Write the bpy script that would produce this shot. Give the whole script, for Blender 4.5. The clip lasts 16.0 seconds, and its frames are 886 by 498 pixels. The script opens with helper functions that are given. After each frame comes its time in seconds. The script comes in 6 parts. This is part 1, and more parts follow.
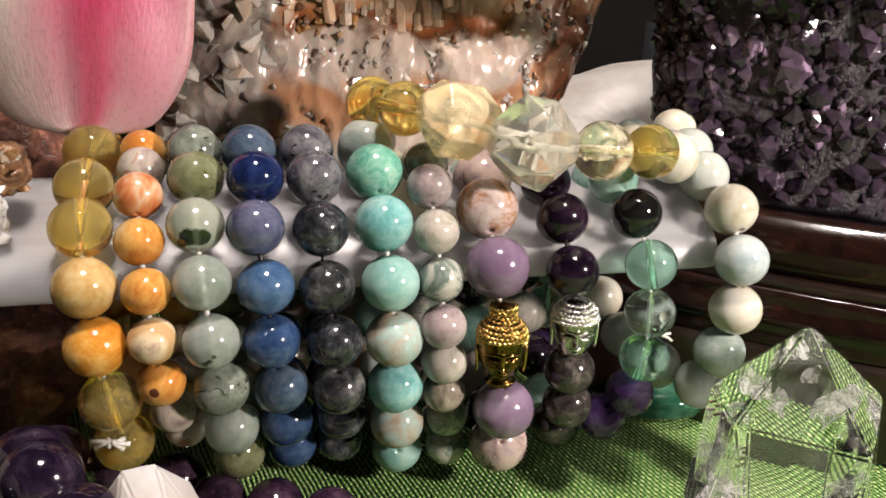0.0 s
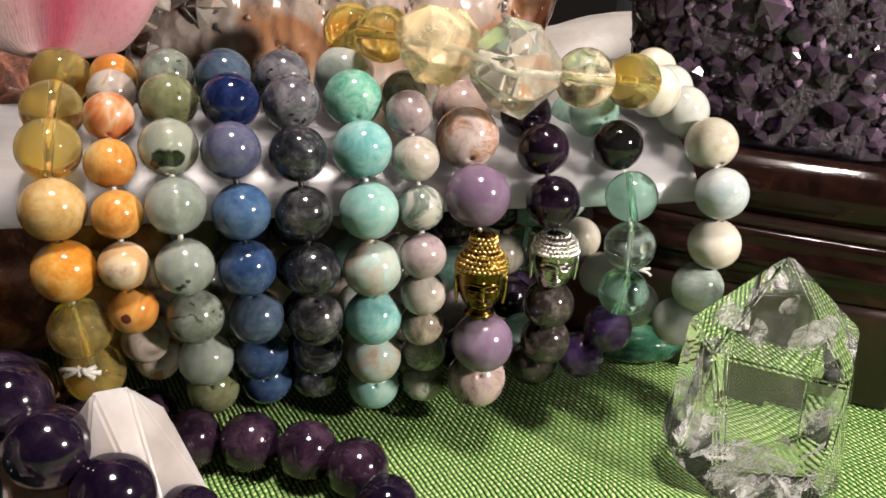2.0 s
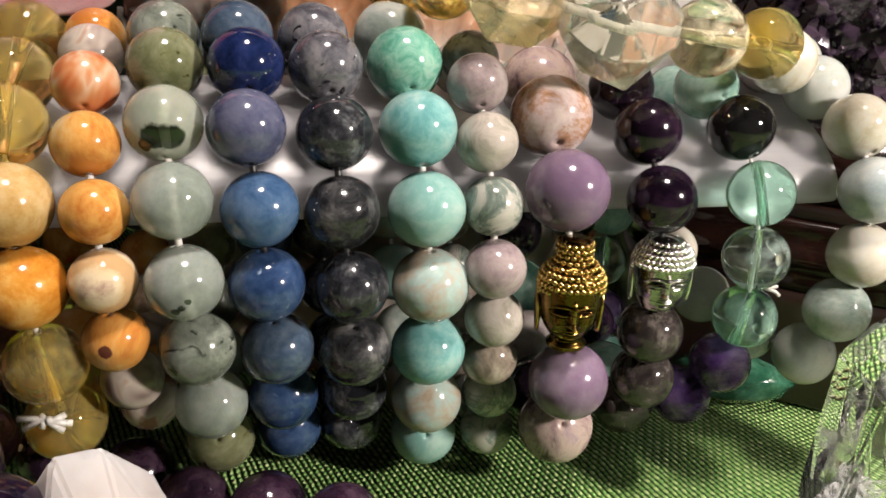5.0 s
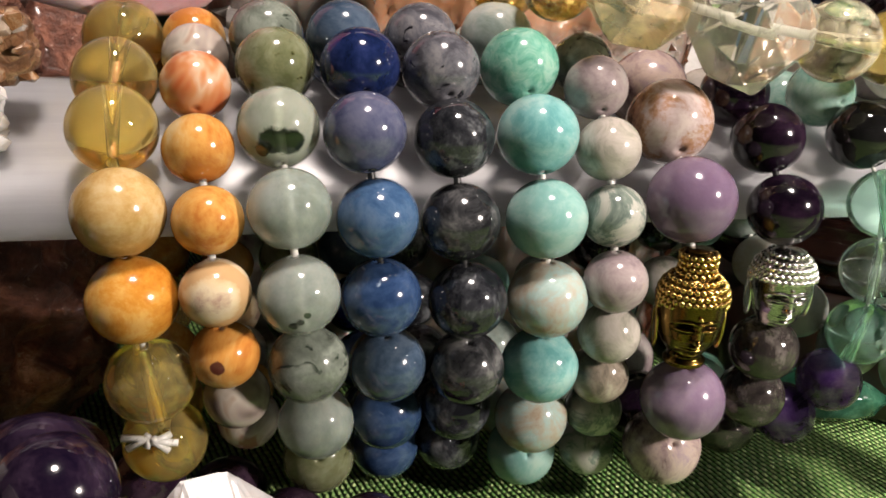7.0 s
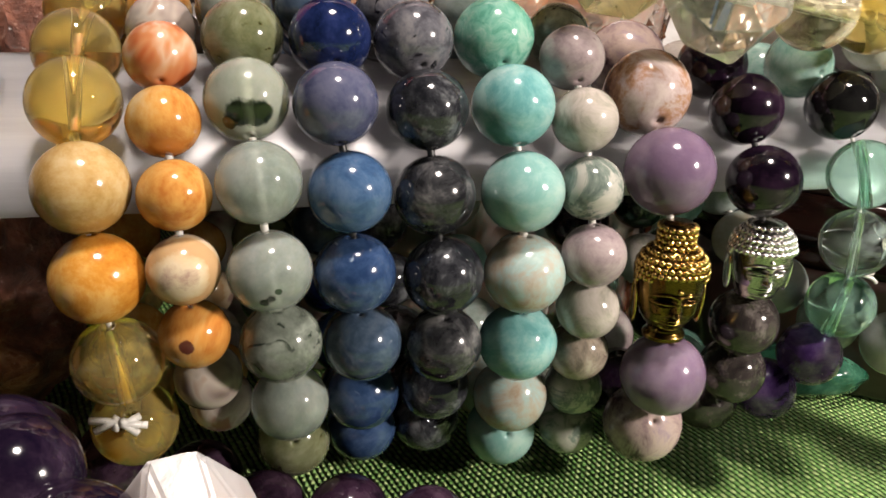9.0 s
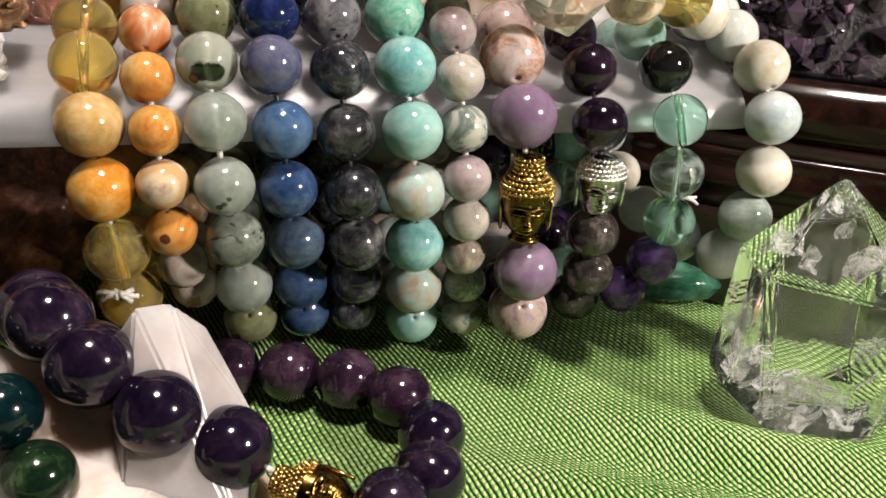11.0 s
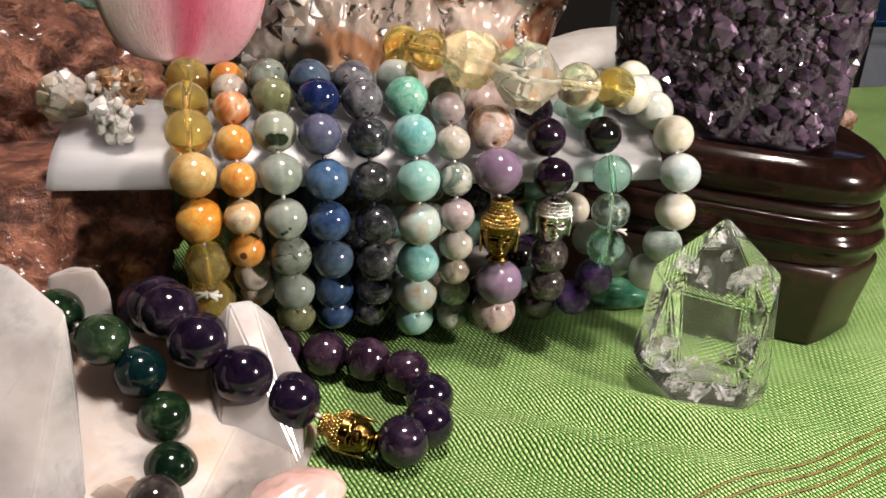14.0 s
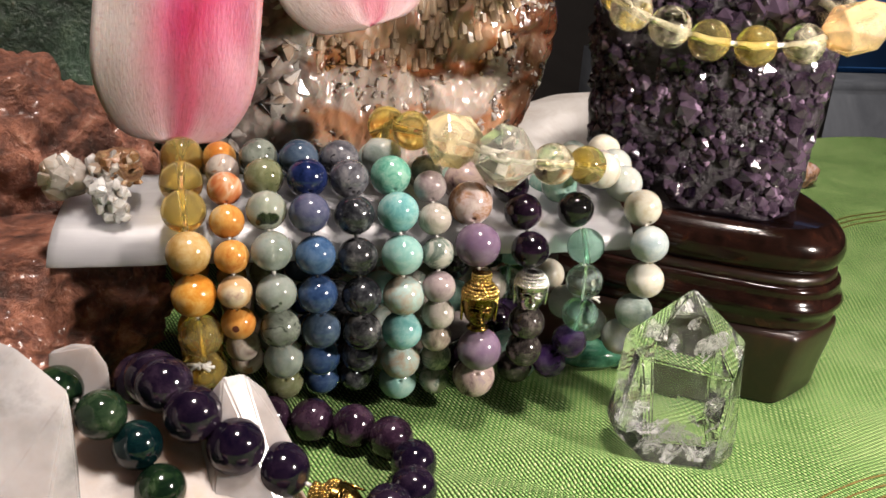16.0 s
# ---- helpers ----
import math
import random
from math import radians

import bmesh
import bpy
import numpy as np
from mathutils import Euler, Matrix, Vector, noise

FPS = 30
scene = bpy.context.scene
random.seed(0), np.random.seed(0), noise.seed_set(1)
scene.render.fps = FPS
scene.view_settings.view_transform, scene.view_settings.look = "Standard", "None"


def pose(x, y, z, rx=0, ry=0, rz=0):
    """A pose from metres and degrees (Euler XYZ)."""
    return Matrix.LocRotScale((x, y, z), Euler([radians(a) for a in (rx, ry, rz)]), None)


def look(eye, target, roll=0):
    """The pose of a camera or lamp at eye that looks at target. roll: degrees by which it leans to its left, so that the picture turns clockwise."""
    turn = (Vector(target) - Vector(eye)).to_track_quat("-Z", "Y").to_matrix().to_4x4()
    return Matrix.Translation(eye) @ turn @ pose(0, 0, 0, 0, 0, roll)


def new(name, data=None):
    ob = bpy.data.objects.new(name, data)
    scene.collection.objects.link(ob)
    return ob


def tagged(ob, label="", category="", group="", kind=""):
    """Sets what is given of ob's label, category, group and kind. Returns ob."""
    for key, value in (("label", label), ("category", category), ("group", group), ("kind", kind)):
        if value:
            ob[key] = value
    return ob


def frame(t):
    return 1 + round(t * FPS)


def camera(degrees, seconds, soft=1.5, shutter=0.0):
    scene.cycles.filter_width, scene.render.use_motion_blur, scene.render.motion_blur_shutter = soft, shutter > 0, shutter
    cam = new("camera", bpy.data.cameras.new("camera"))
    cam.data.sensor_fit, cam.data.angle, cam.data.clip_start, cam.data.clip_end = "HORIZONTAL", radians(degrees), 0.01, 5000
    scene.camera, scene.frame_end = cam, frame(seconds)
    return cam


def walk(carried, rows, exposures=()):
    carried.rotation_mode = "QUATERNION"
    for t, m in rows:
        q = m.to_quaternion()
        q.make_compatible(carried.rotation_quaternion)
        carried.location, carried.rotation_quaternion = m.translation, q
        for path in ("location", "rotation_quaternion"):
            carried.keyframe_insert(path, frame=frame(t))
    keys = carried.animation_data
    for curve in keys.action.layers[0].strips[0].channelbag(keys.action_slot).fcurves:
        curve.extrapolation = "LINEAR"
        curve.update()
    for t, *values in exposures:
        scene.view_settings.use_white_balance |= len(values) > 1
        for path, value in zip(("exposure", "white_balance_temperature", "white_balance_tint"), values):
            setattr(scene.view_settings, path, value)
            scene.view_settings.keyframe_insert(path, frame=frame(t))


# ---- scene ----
cam = camera(52.97, 16.0, soft=1.6)
# seconds, place in metres, turn in degrees
ROWS = [
    (0.0, -0.01954, -0.13462, 0.10726, 68.466, -1.612, -11.276),
    (0.5, -0.02084, -0.13361, 0.10327, 67.879, -1.708, -11.458),
    (1.0, -0.02185, -0.13553, 0.10134, 67.647, -2.298, -12.310),
    (1.5, -0.02259, -0.13670, 0.10013, 67.684, -2.439, -12.634),
    (2.0, -0.02124, -0.13551, 0.09798, 67.387, -2.612, -13.047),
    (2.5, -0.02167, -0.13155, 0.09559, 67.581, -2.808, -12.990),
    (3.0, -0.02185, -0.12549, 0.09304, 67.997, -2.698, -13.006),
    (5.5, -0.02203, -0.09917, 0.08246, 68.740, -2.427, -12.331),
    (6.0, -0.02689, -0.09708, 0.08265, 68.932, -2.707, -12.638),
    (6.5, -0.03225, -0.09600, 0.08221, 69.006, -2.641, -12.148),
    (7.0, -0.03486, -0.09481, 0.08064, 69.318, -2.662, -12.342),
    (7.5, -0.03749, -0.09395, 0.07943, 69.377, -2.446, -12.245),
    (8.0, -0.03998, -0.09265, 0.07806, 69.191, -2.370, -12.287),
    (8.5, -0.03832, -0.09222, 0.07855, 69.107, -2.398, -13.068),
    (9.0, -0.03361, -0.09374, 0.07809, 68.819, -2.430, -13.647),
    (9.5, -0.02816, -0.10154, 0.07871, 67.878, -2.770, -14.497),
    (10.0, -0.02622, -0.11096, 0.08097, 66.976, -2.596, -14.118),
    (12.5, -0.03448, -0.16873, 0.10120, 65.686, -2.772, -11.518),
    (13.0, -0.03897, -0.17723, 0.10591, 66.525, -3.114, -11.942),
    (13.5, -0.04141, -0.18240, 0.10912, 66.737, -3.386, -12.469),
    (14.0, -0.04102, -0.18344, 0.11022, 67.155, -3.417, -13.162),
    (14.5, -0.04097, -0.18533, 0.11004, 67.348, -3.489, -13.867),
    (15.0, -0.04130, -0.18456, 0.11036, 67.411, -3.657, -14.135),
    (15.5, -0.04357, -0.18647, 0.11541, 68.355, -3.844, -14.507),
    (16.0, -0.04499, -0.18889, 0.12237, 69.360, -3.860, -14.742),
]
walk(cam, [(t, pose(x, y, z, rx, ry, rz)) for t, x, y, z, rx, ry, rz in ROWS])

# ---------------------------------------------------------------- light
world = bpy.data.worlds.new("room_air")
scene.world = world
world.use_nodes = True
world.node_tree.nodes["Background"].inputs["Color"].default_value = (1.0, 0.93, 0.86, 1)
world.node_tree.nodes["Background"].inputs["Strength"].default_value = 0.06


def lamp(name, eye, target, size, watts, colour, shape="DISK"):
    data = bpy.data.lights.new(name, "AREA")
    data.shape, data.size, data.energy, data.color = shape, size, watts, colour
    ob = new(name, data)
    ob.matrix_world = look(eye, target)
    return ob


# the room's ceiling lamp and a desk lamp in front, to the right
lamp("ceiling_lamp", (0.10, -0.24, 1.58), (0.05, 0.0, 0.0), 0.26, 43.0, (1.0, 0.87, 0.80))
lamp("desk_lamp", (0.185, -0.17, 0.150), (0.05, 0.0, 0.03), 0.028, 1.55, (1.0, 0.88, 0.80))

# ---------------------------------------------------------------- helpers
MM = 0.001


def V(x, y, z):
    return Vector((x * MM, y * MM, z * MM))


def thing(name, label, category, group="", at=(0, 0, 0), kind=""):
    ob = new(name)
    ob.empty_display_size = 0.01
    ob.location = V(*at)
    return tagged(ob, label, category, group, kind)


def part(name, bm, material, parent, label="", smooth=True):
    """Link a bmesh, built in world metres, as one mesh under a thing."""
    me = bpy.data.meshes.new(name)
    if smooth:
        for fc in bm.faces:
            fc.smooth = True
    bm.to_mesh(me)
    bm.free()
    if material:
        me.materials.append(material)
    ob = new(name, me)
    if parent:
        ob.parent = parent
        root = parent if parent.parent is None else parent.parent
        ob.location = -root.location if parent.parent is None else (0, 0, 0)
    return tagged(ob, label)


def solid(name, bm, material, label, category, kind="", group="", smooth=True):
    ob = part(name, bm, material, None, "", smooth)
    return tagged(ob, label, category, group, kind)


def sphere_data(name, r, material, seg=32, rings=20, squash=1.0, hole=0.095, drilled=False):
    """A drilled bead, its hole along z: a lathe with mouths at the poles, or bored right through."""
    bm = bmesh.new()
    rows = []
    a0 = math.asin(hole)
    for j in range(rings + 1):
        a = a0 + (math.pi - 2 * a0) * j / rings
        rows.append([bm.verts.new((r * math.sin(a) * math.cos(2 * math.pi * i / seg), r * math.sin(a) * math.sin(2 * math.pi * i / seg), r * squash * math.cos(a))) for i in range(seg)])
    lo = [bm.verts.new((v.co.x * 0.8, v.co.y * 0.8, v.co.z - 0.10 * r)) for v in rows[0]]
    hi = [bm.verts.new((v.co.x * 0.8, v.co.y * 0.8, v.co.z + 0.10 * r)) for v in rows[-1]]
    allrows = [lo] + rows + [hi]
    for a, b in zip(allrows, allrows[1:]):
        for i in range(seg):
            bm.faces.new((a[i], b[i], b[(i + 1) % seg], a[(i + 1) % seg]))
    if drilled:
        for i in range(seg):
            bm.faces.new((lo[i], lo[(i + 1) % seg], hi[(i + 1) % seg], hi[i]))
    else:
        bm.faces.new(lo[::1])
        bm.faces.new(hi[::-1])
    bmesh.ops.recalc_face_normals(bm, faces=bm.faces)
    for fc in bm.faces:
        fc.smooth = True
    me = bpy.data.meshes.new(name)
    bm.to_mesh(me)
    bm.free()
    me.materials.append(material)
    return me


def tube(bm, pts, r, seg=8, closed=False):
    n = len(pts)
    rows = []
    for i, p in enumerate(pts):
        a = pts[i - 1] if (i or closed) else p
        b = pts[(i + 1) % n] if (i < n - 1 or closed) else p
        d = (b - a).normalized()
        u = d.cross(Vector((0.3, 0.2, 1))).normalized()
        w = d.cross(u)
        rows.append([bm.verts.new(p + r * (math.cos(2 * math.pi * k / seg) * u + math.sin(2 * math.pi * k / seg) * w)) for k in range(seg)])
    pairs = list(zip(rows, rows[1:])) + ([(rows[-1], rows[0])] if closed else [])
    for a, b in pairs:
        for k in range(seg):
            bm.faces.new((a[k], a[(k + 1) % seg], b[(k + 1) % seg], b[k]))
    if not closed:
        bm.faces.new(rows[0][::-1])
        bm.faces.new(rows[-1])


def fbm(p, scale, octaves=4):
    return noise.fractal(Vector(p) * scale, 1.0, 2.0, octaves)


def hull(bm, pts):
    vs = [bm.verts.new(p) for p in pts]
    out = bmesh.ops.convex_hull(bm, input=vs)
    dead = list({e for e in out["geom_interior"] + out["geom_unused"] if isinstance(e, bmesh.types.BMVert)})
    if dead:
        bmesh.ops.delete(bm, geom=dead, context="VERTS")
    bmesh.ops.dissolve_limit(bm, angle_limit=0.14, verts=bm.verts[:], edges=bm.edges[:])


def prism(bm, base, axis, r, length, tip, sides=6, uneven=0.2, turn=0.0, rnd=random):
    """A crystal point: a six-sided shaft with an off-centre pyramid on it."""
    axis = axis.normalized()
    u = axis.cross(Vector((0.31, 0.17, 0.93))).normalized()
    w = axis.cross(u)
    ang = [turn + 2 * math.pi * (k + uneven * rnd.uniform(-0.4, 0.4)) / sides for k in range(sides)]
    rad = [r * (1 + uneven * rnd.uniform(-0.5, 0.5)) for _ in ang]
    lo = [bm.verts.new(base + rr * (math.cos(a) * u + math.sin(a) * w)) for a, rr in zip(ang, rad)]
    hi = [bm.verts.new(base + axis * (length * (1 + uneven * rnd.uniform(-0.15, 0.15))) + 0.93 * rr * (math.cos(a) * u + math.sin(a) * w)) for a, rr in zip(ang, rad)]
    top = bm.verts.new(base + axis * (length + tip) + r * uneven * (rnd.uniform(-1, 1) * u + rnd.uniform(-1, 1) * w))
    for k in range(sides):
        j = (k + 1) % sides
        bm.faces.new((lo[k], lo[j], hi[j], hi[k]))
        bm.faces.new((hi[k], hi[j], top))
    bm.faces.new(lo[::-1])


def boulder(size, seed, rough=0.18, fine=0.05, level=5, flat=None, place=(0, 0, 0), turn=0.0):
    """A rough lump: an ico sphere pushed about by noise at three scales."""
    bm = bmesh.new()
    bmesh.ops.create_icosphere(bm, subdivisions=level, radius=1.0)
    off = Vector((seed * 3.7, seed * 1.3, seed * 2.1))
    m = Matrix.Rotation(turn, 3, "Z")
    for v in bm.verts:
        n = v.co.copy()
        k = 1 + rough * noise.fractal(n * 1.1 + off, 1.0, 2.0, 3) + fine * noise.fractal(n * 6 + off, 0.8, 2.1, 4)
        k += 0.6 * fine * (noise.cell(n * 4 + off) - 0.5)
        q = Vector((n.x * size[0] * k, n.y * size[1] * k, n.z * size[2] * k))
        v.co = V(*place) + m @ (q * MM)
        if flat is not None:
            v.co.z = max(v.co.z, flat * MM)
    return bm


# ---------------------------------------------------------------- materials
def nodes_of(name):
    m = bpy.data.materials.new(name)
    m.use_nodes = True
    nt = m.node_tree
    return m, nt, nt.nodes["Principled BSDF"], nt.links


def ramp(nt, fac, stops, mode="LINEAR"):
    r = nt.nodes.new("ShaderNodeValToRGB")
    r.color_ramp.interpolation = mode
    els = r.color_ramp.elements
    while len(els) < len(stops):
        els.new(0.5)
    for e, (pos, col) in zip(els, stops):
        e.position, e.color = pos, (*col, 1)
    nt.links.new(fac, r.inputs["Fac"])
    return r.outputs["Color"]


def coords(nt, scale=1.0, spread=1.0):
    """Object coordinates, shifted by the object's own random number."""
    tc = nt.nodes.new("ShaderNodeTexCoord")
    oi = nt.nodes.new("ShaderNodeObjectInfo")
    mul = nt.nodes.new("ShaderNodeMath")
    mul.operation = "MULTIPLY"
    mul.inputs[1].default_value = spread
    nt.links.new(oi.outputs["Random"], mul.inputs[0])
    add = nt.nodes.new("ShaderNodeVectorMath")
    add.operation = "ADD"
    nt.links.new(tc.outputs["Object"], add.inputs[0])
    nt.links.new(mul.outputs[0], add.inputs[1])
    return add.outputs[0], oi.outputs["Random"]


def tex(nt, kind, vec, scale, **kw):
    n = nt.nodes.new(kind)
    nt.links.new(vec, n.inputs["Vector"])
    n.inputs["Scale"].default_value = scale
    for k, v in kw.items():
        if k in n.inputs:
            n.inputs[k].default_value = v
    return n


def bump(nt, bs, height, strength, distance):
    b = nt.nodes.new("ShaderNodeBump")
    b.inputs["Strength"].default_value = strength
    b.inputs["Distance"].default_value = distance
    nt.links.new(height, b.inputs["Height"])
    nt.links.new(b.outputs["Normal"], bs.inputs["Normal"])


def stone(name, stops, scale=160, distort=0.3, detail=7, rough=0.12, trans=0.0, sss=0.0, coat=0.12, flecks=None, ior=1.48, bands=False, patches=()):
    """Polished stone: cloudy veins in object space, with optional dark flecks and single inclusions."""
    m, nt, bs, ln = nodes_of(name)
    vec, rnd = coords(nt, 1, 0.7)
    n = tex(nt, "ShaderNodeTexNoise", vec, scale * 1.35, Detail=detail, Roughness=0.7, Distortion=distort)
    fac = n.outputs["Fac"]
    if bands:
        w = tex(nt, "ShaderNodeTexWave", vec, scale * 0.75, Distortion=distort * 3, Detail=3.0)
        w.inputs["Detail Scale"].default_value = 1.2
        mx = nt.nodes.new("ShaderNodeMath")
        mx.operation = "MULTIPLY_ADD"
        ln.new(w.outputs["Fac"], mx.inputs[0])
        mx.inputs[1].default_value = 0.45
        ln.new(fac, mx.inputs[2])
        sub = nt.nodes.new("ShaderNodeMath")
        sub.operation = "SUBTRACT"
        ln.new(mx.outputs[0], sub.inputs[0])
        sub.inputs[1].default_value = 0.2
        fac = sub.outputs[0]
    col = ramp(nt, fac, [(0.5 + 0.62 * (p - 0.5), tuple(0.8 * q for q in c)) for p, c in stops])
    if flecks:
        fcol, fscale, lo, hi = flecks
        fn = tex(nt, "ShaderNodeTexNoise", vec, fscale, Detail=3.0, Distortion=2.5)
        fr = ramp(nt, fn.outputs["Fac"], [(lo, (0, 0, 0)), (hi, (1, 1, 1))])
        mix = nt.nodes.new("ShaderNodeMix")
        mix.data_type = "RGBA"
        ln.new(fr, mix.inputs["Factor"])
        ln.new(col, mix.inputs["A"])
        mix.inputs["B"].default_value = (*fcol, 1)
        col = mix.outputs["Result"]
    clear = None
    if patches:
        tc = nt.nodes.new("ShaderNodeTexCoord")
        wob = tex(nt, "ShaderNodeTexNoise", tc.outputs["Object"], 420, Detail=5.0, Roughness=0.7)
    for at, size, pcol in patches:
        far = nt.nodes.new("ShaderNodeVectorMath")
        far.operation = "DISTANCE"
        ln.new(tc.outputs["Object"], far.inputs[0])
        far.inputs[1].default_value = at
        rag = nt.nodes.new("ShaderNodeMath")
        rag.operation = "MULTIPLY_ADD"
        ln.new(wob.outputs["Fac"], rag.inputs[0])
        rag.inputs[1].default_value = 1.5 * size
        ln.new(far.outputs["Value"], rag.inputs[2])
        k = nt.nodes.new("ShaderNodeMapRange")
        k.inputs["From Min"].default_value, k.inputs["From Max"].default_value = 1.60 * size, 1.85 * size
        k.inputs["To Min"].default_value, k.inputs["To Max"].default_value = 1.0, 0.0
        ln.new(rag.outputs[0], k.inputs["Value"])
        mix = nt.nodes.new("ShaderNodeMix")
        mix.data_type = "RGBA"
        ln.new(k.outputs["Result"], mix.inputs["Factor"])
        ln.new(col, mix.inputs["A"])
        mix.inputs["B"].default_value = (*pcol, 1)
        col = mix.outputs["Result"]
        clear = k.outputs["Result"]
    ln.new(col, bs.inputs["Base Color"])
    fine = tex(nt, "ShaderNodeTexNoise", vec, 1500, Detail=2.0)
    rr = nt.nodes.new("ShaderNodeMapRange")
    rr.inputs["To Min"].default_value, rr.inputs["To Max"].default_value = rough * 0.6, rough * 1.7
    ln.new(n.outputs["Fac"], rr.inputs["Value"])
    ln.new(rr.outputs["Result"], bs.inputs["Roughness"])
    bs.inputs["IOR"].default_value = ior
    bs.inputs["Transmission Weight"].default_value = trans
    if clear and trans:
        k = nt.nodes.new("ShaderNodeMapRange")
        k.inputs["To Min"].default_value, k.inputs["To Max"].default_value = trans, 0.05
        ln.new(clear, k.inputs["Value"])
        ln.new(k.outputs["Result"], bs.inputs["Transmission Weight"])
    bs.inputs["Coat Weight"].default_value = coat
    bs.inputs["Coat Roughness"].default_value = 0.03
    if sss:
        bs.inputs["Subsurface Weight"].default_value = sss
        bs.inputs["Subsurface Radius"].default_value = (1.0, 0.7, 0.5)
        bs.inputs["Subsurface Scale"].default_value = 0.002
    bump(nt, bs, fine.outputs["Fac"], 0.04, 0.0002)
    return m


def glassy(name, col, rough=0.03, ior=1.5, cloud=None, cscale=200, amount=0.3, cracks=0.0, clear=1.0):
    """Clear stone with faint clouds: glass, mixed with a little milky body."""
    m, nt, bs, ln = nodes_of(name)
    vec, rnd = coords(nt, 1, 0.7)
    bs.inputs["Base Color"].default_value = (*col, 1)
    bs.inputs["Roughness"].default_value = rough
    bs.inputs["IOR"].default_value = ior
    n = tex(nt, "ShaderNodeTexNoise", vec, cscale, Detail=5.0, Roughness=0.65, Distortion=1.0)
    t = ramp(nt, n.outputs["Fac"], [(0.42, (clear,) * 3), (0.75, (clear * (1 - amount),) * 3)])
    ln.new(t, bs.inputs["Transmission Weight"])
    if cloud:
        c = ramp(nt, n.outputs["Fac"], [(0.40, col), (0.70, cloud)])
        ln.new(c, bs.inputs["Base Color"])
    if cracks:
        v = tex(nt, "ShaderNodeTexVoronoi", vec, cscale * 0.5)
        bump(nt, bs, v.outputs["Distance"], cracks, 0.0006)
    return m


M = {}
# citrine's warm milky share stands in for light gathered inside the beads
M["citrine"] = glassy("citrine_glass", (1.0, 0.85, 0.38), rough=0.0, ior=1.52, cloud=(1.0, 0.70, 0.10), cscale=90, amount=0.18, clear=0.95)
M["citrine_pale"] = glassy("pale_citrine", (0.97, 0.92, 0.70), cloud=(0.95, 0.86, 0.6), cscale=230, amount=0.5)
M["citrine_milky"] = glassy("milky_citrine", (0.98, 0.88, 0.62), rough=0.10, cloud=(0.92, 0.74, 0.42), cscale=110, amount=0.55, cracks=0.2, clear=0.85)
M["citrine_orange"] = glassy("orange_citrine", (1.0, 0.80, 0.50), rough=0.12, cloud=(0.92, 0.58, 0.26), cscale=130, amount=0.6, cracks=0.2, clear=0.8)
M["citrine_crystal"] = glassy("clear_citrine", (0.98, 0.96, 0.86), cloud=(0.98, 0.95, 0.8), cscale=160, amount=0.15, clear=0.92)
M["honey_pale"] = stone("pale_honey_stone", [(0.35, (0.368, 0.216, 0.064)), (0.55, (0.464, 0.312, 0.128)), (0.7, (0.528, 0.392, 0.2))], 120, sss=0.25)
M["honey"] = stone("honey_stone", [(0.35, (0.38, 0.13, 0.012)), (0.55, (0.52, 0.23, 0.035)), (0.7, (0.60, 0.34, 0.09))], 110, sss=0.25)
M["lace_orange"] = stone("orange_lace_agate", [(0.30, (0.4125, 0.15, 0.03)), (0.45, (0.54, 0.27, 0.0675)), (0.58, (0.57, 0.3375, 0.1125)), (0.72, (0.585, 0.42, 0.21))], 90, 0.35, sss=0.15, flecks=((0.12, 0.03, 0.015), 110, 0.68, 0.74))
M["lace_red"] = stone("red_lace_agate", [(0.25, (0.42, 0.11, 0.035)), (0.42, (0.50, 0.21, 0.09)), (0.56, (0.57, 0.38, 0.25)), (0.66, (0.50, 0.22, 0.10)), (0.8, (0.40, 0.13, 0.05))], 60, 0.8, detail=3, sss=0.2)
M["lace_cream"] = stone("cream_lace_agate", [(0.30, (0.4464, 0.288, 0.144)), (0.45, (0.5472, 0.4176, 0.252)), (0.65, (0.576, 0.4752, 0.324)), (0.8, (0.36, 0.2448, 0.1872))], 90, 0.35, sss=0.15, bands=True, flecks=((0.144, 0.1008, 0.1152), 95, 0.66, 0.74))
M["lace_grey"] = stone("grey_lace_agate", [(0.28, (0.15, 0.11, 0.10)), (0.45, (0.30, 0.25, 0.22)), (0.6, (0.44, 0.39, 0.33)), (0.75, (0.30, 0.15, 0.09))], 70, 0.8, detail=3, sss=0.15)
M["prehnite"] = stone("prehnite", [(0.30, (0.288, 0.336, 0.24)), (0.5, (0.448, 0.496, 0.4)), (0.7, (0.56, 0.592, 0.512))], 130, trans=0.6, rough=0.1, sss=0.3, flecks=((0.03, 0.05, 0.02), 150, 0.70, 0.74))
M["prehnite_pale"] = stone("pale_prehnite", [(0.30, (0.375, 0.45, 0.3875)), (0.5, (0.525, 0.6, 0.5375)), (0.7, (0.7, 0.7625, 0.7))], 90, trans=0.62, rough=0.09, sss=0.3, flecks=((0.06, 0.08, 0.06), 150, 0.72, 0.78))
M["prehnite_olive"] = stone("olive_prehnite", [(0.30, (0.15, 0.17, 0.07)), (0.5, (0.25, 0.27, 0.14)), (0.7, (0.36, 0.38, 0.24))], 120, trans=0.5, rough=0.1, sss=0.2, flecks=((0.09, 0.09, 0.03), 240, 0.64, 0.74))
M["prehnite_dark"] = stone("dark_prehnite", [(0.30, (0.12, 0.14, 0.11)), (0.5, (0.22, 0.25, 0.21)), (0.7, (0.36, 0.40, 0.34))], 150, trans=0.4, rough=0.12, flecks=((0.02, 0.03, 0.02), 200, 0.6, 0.68))
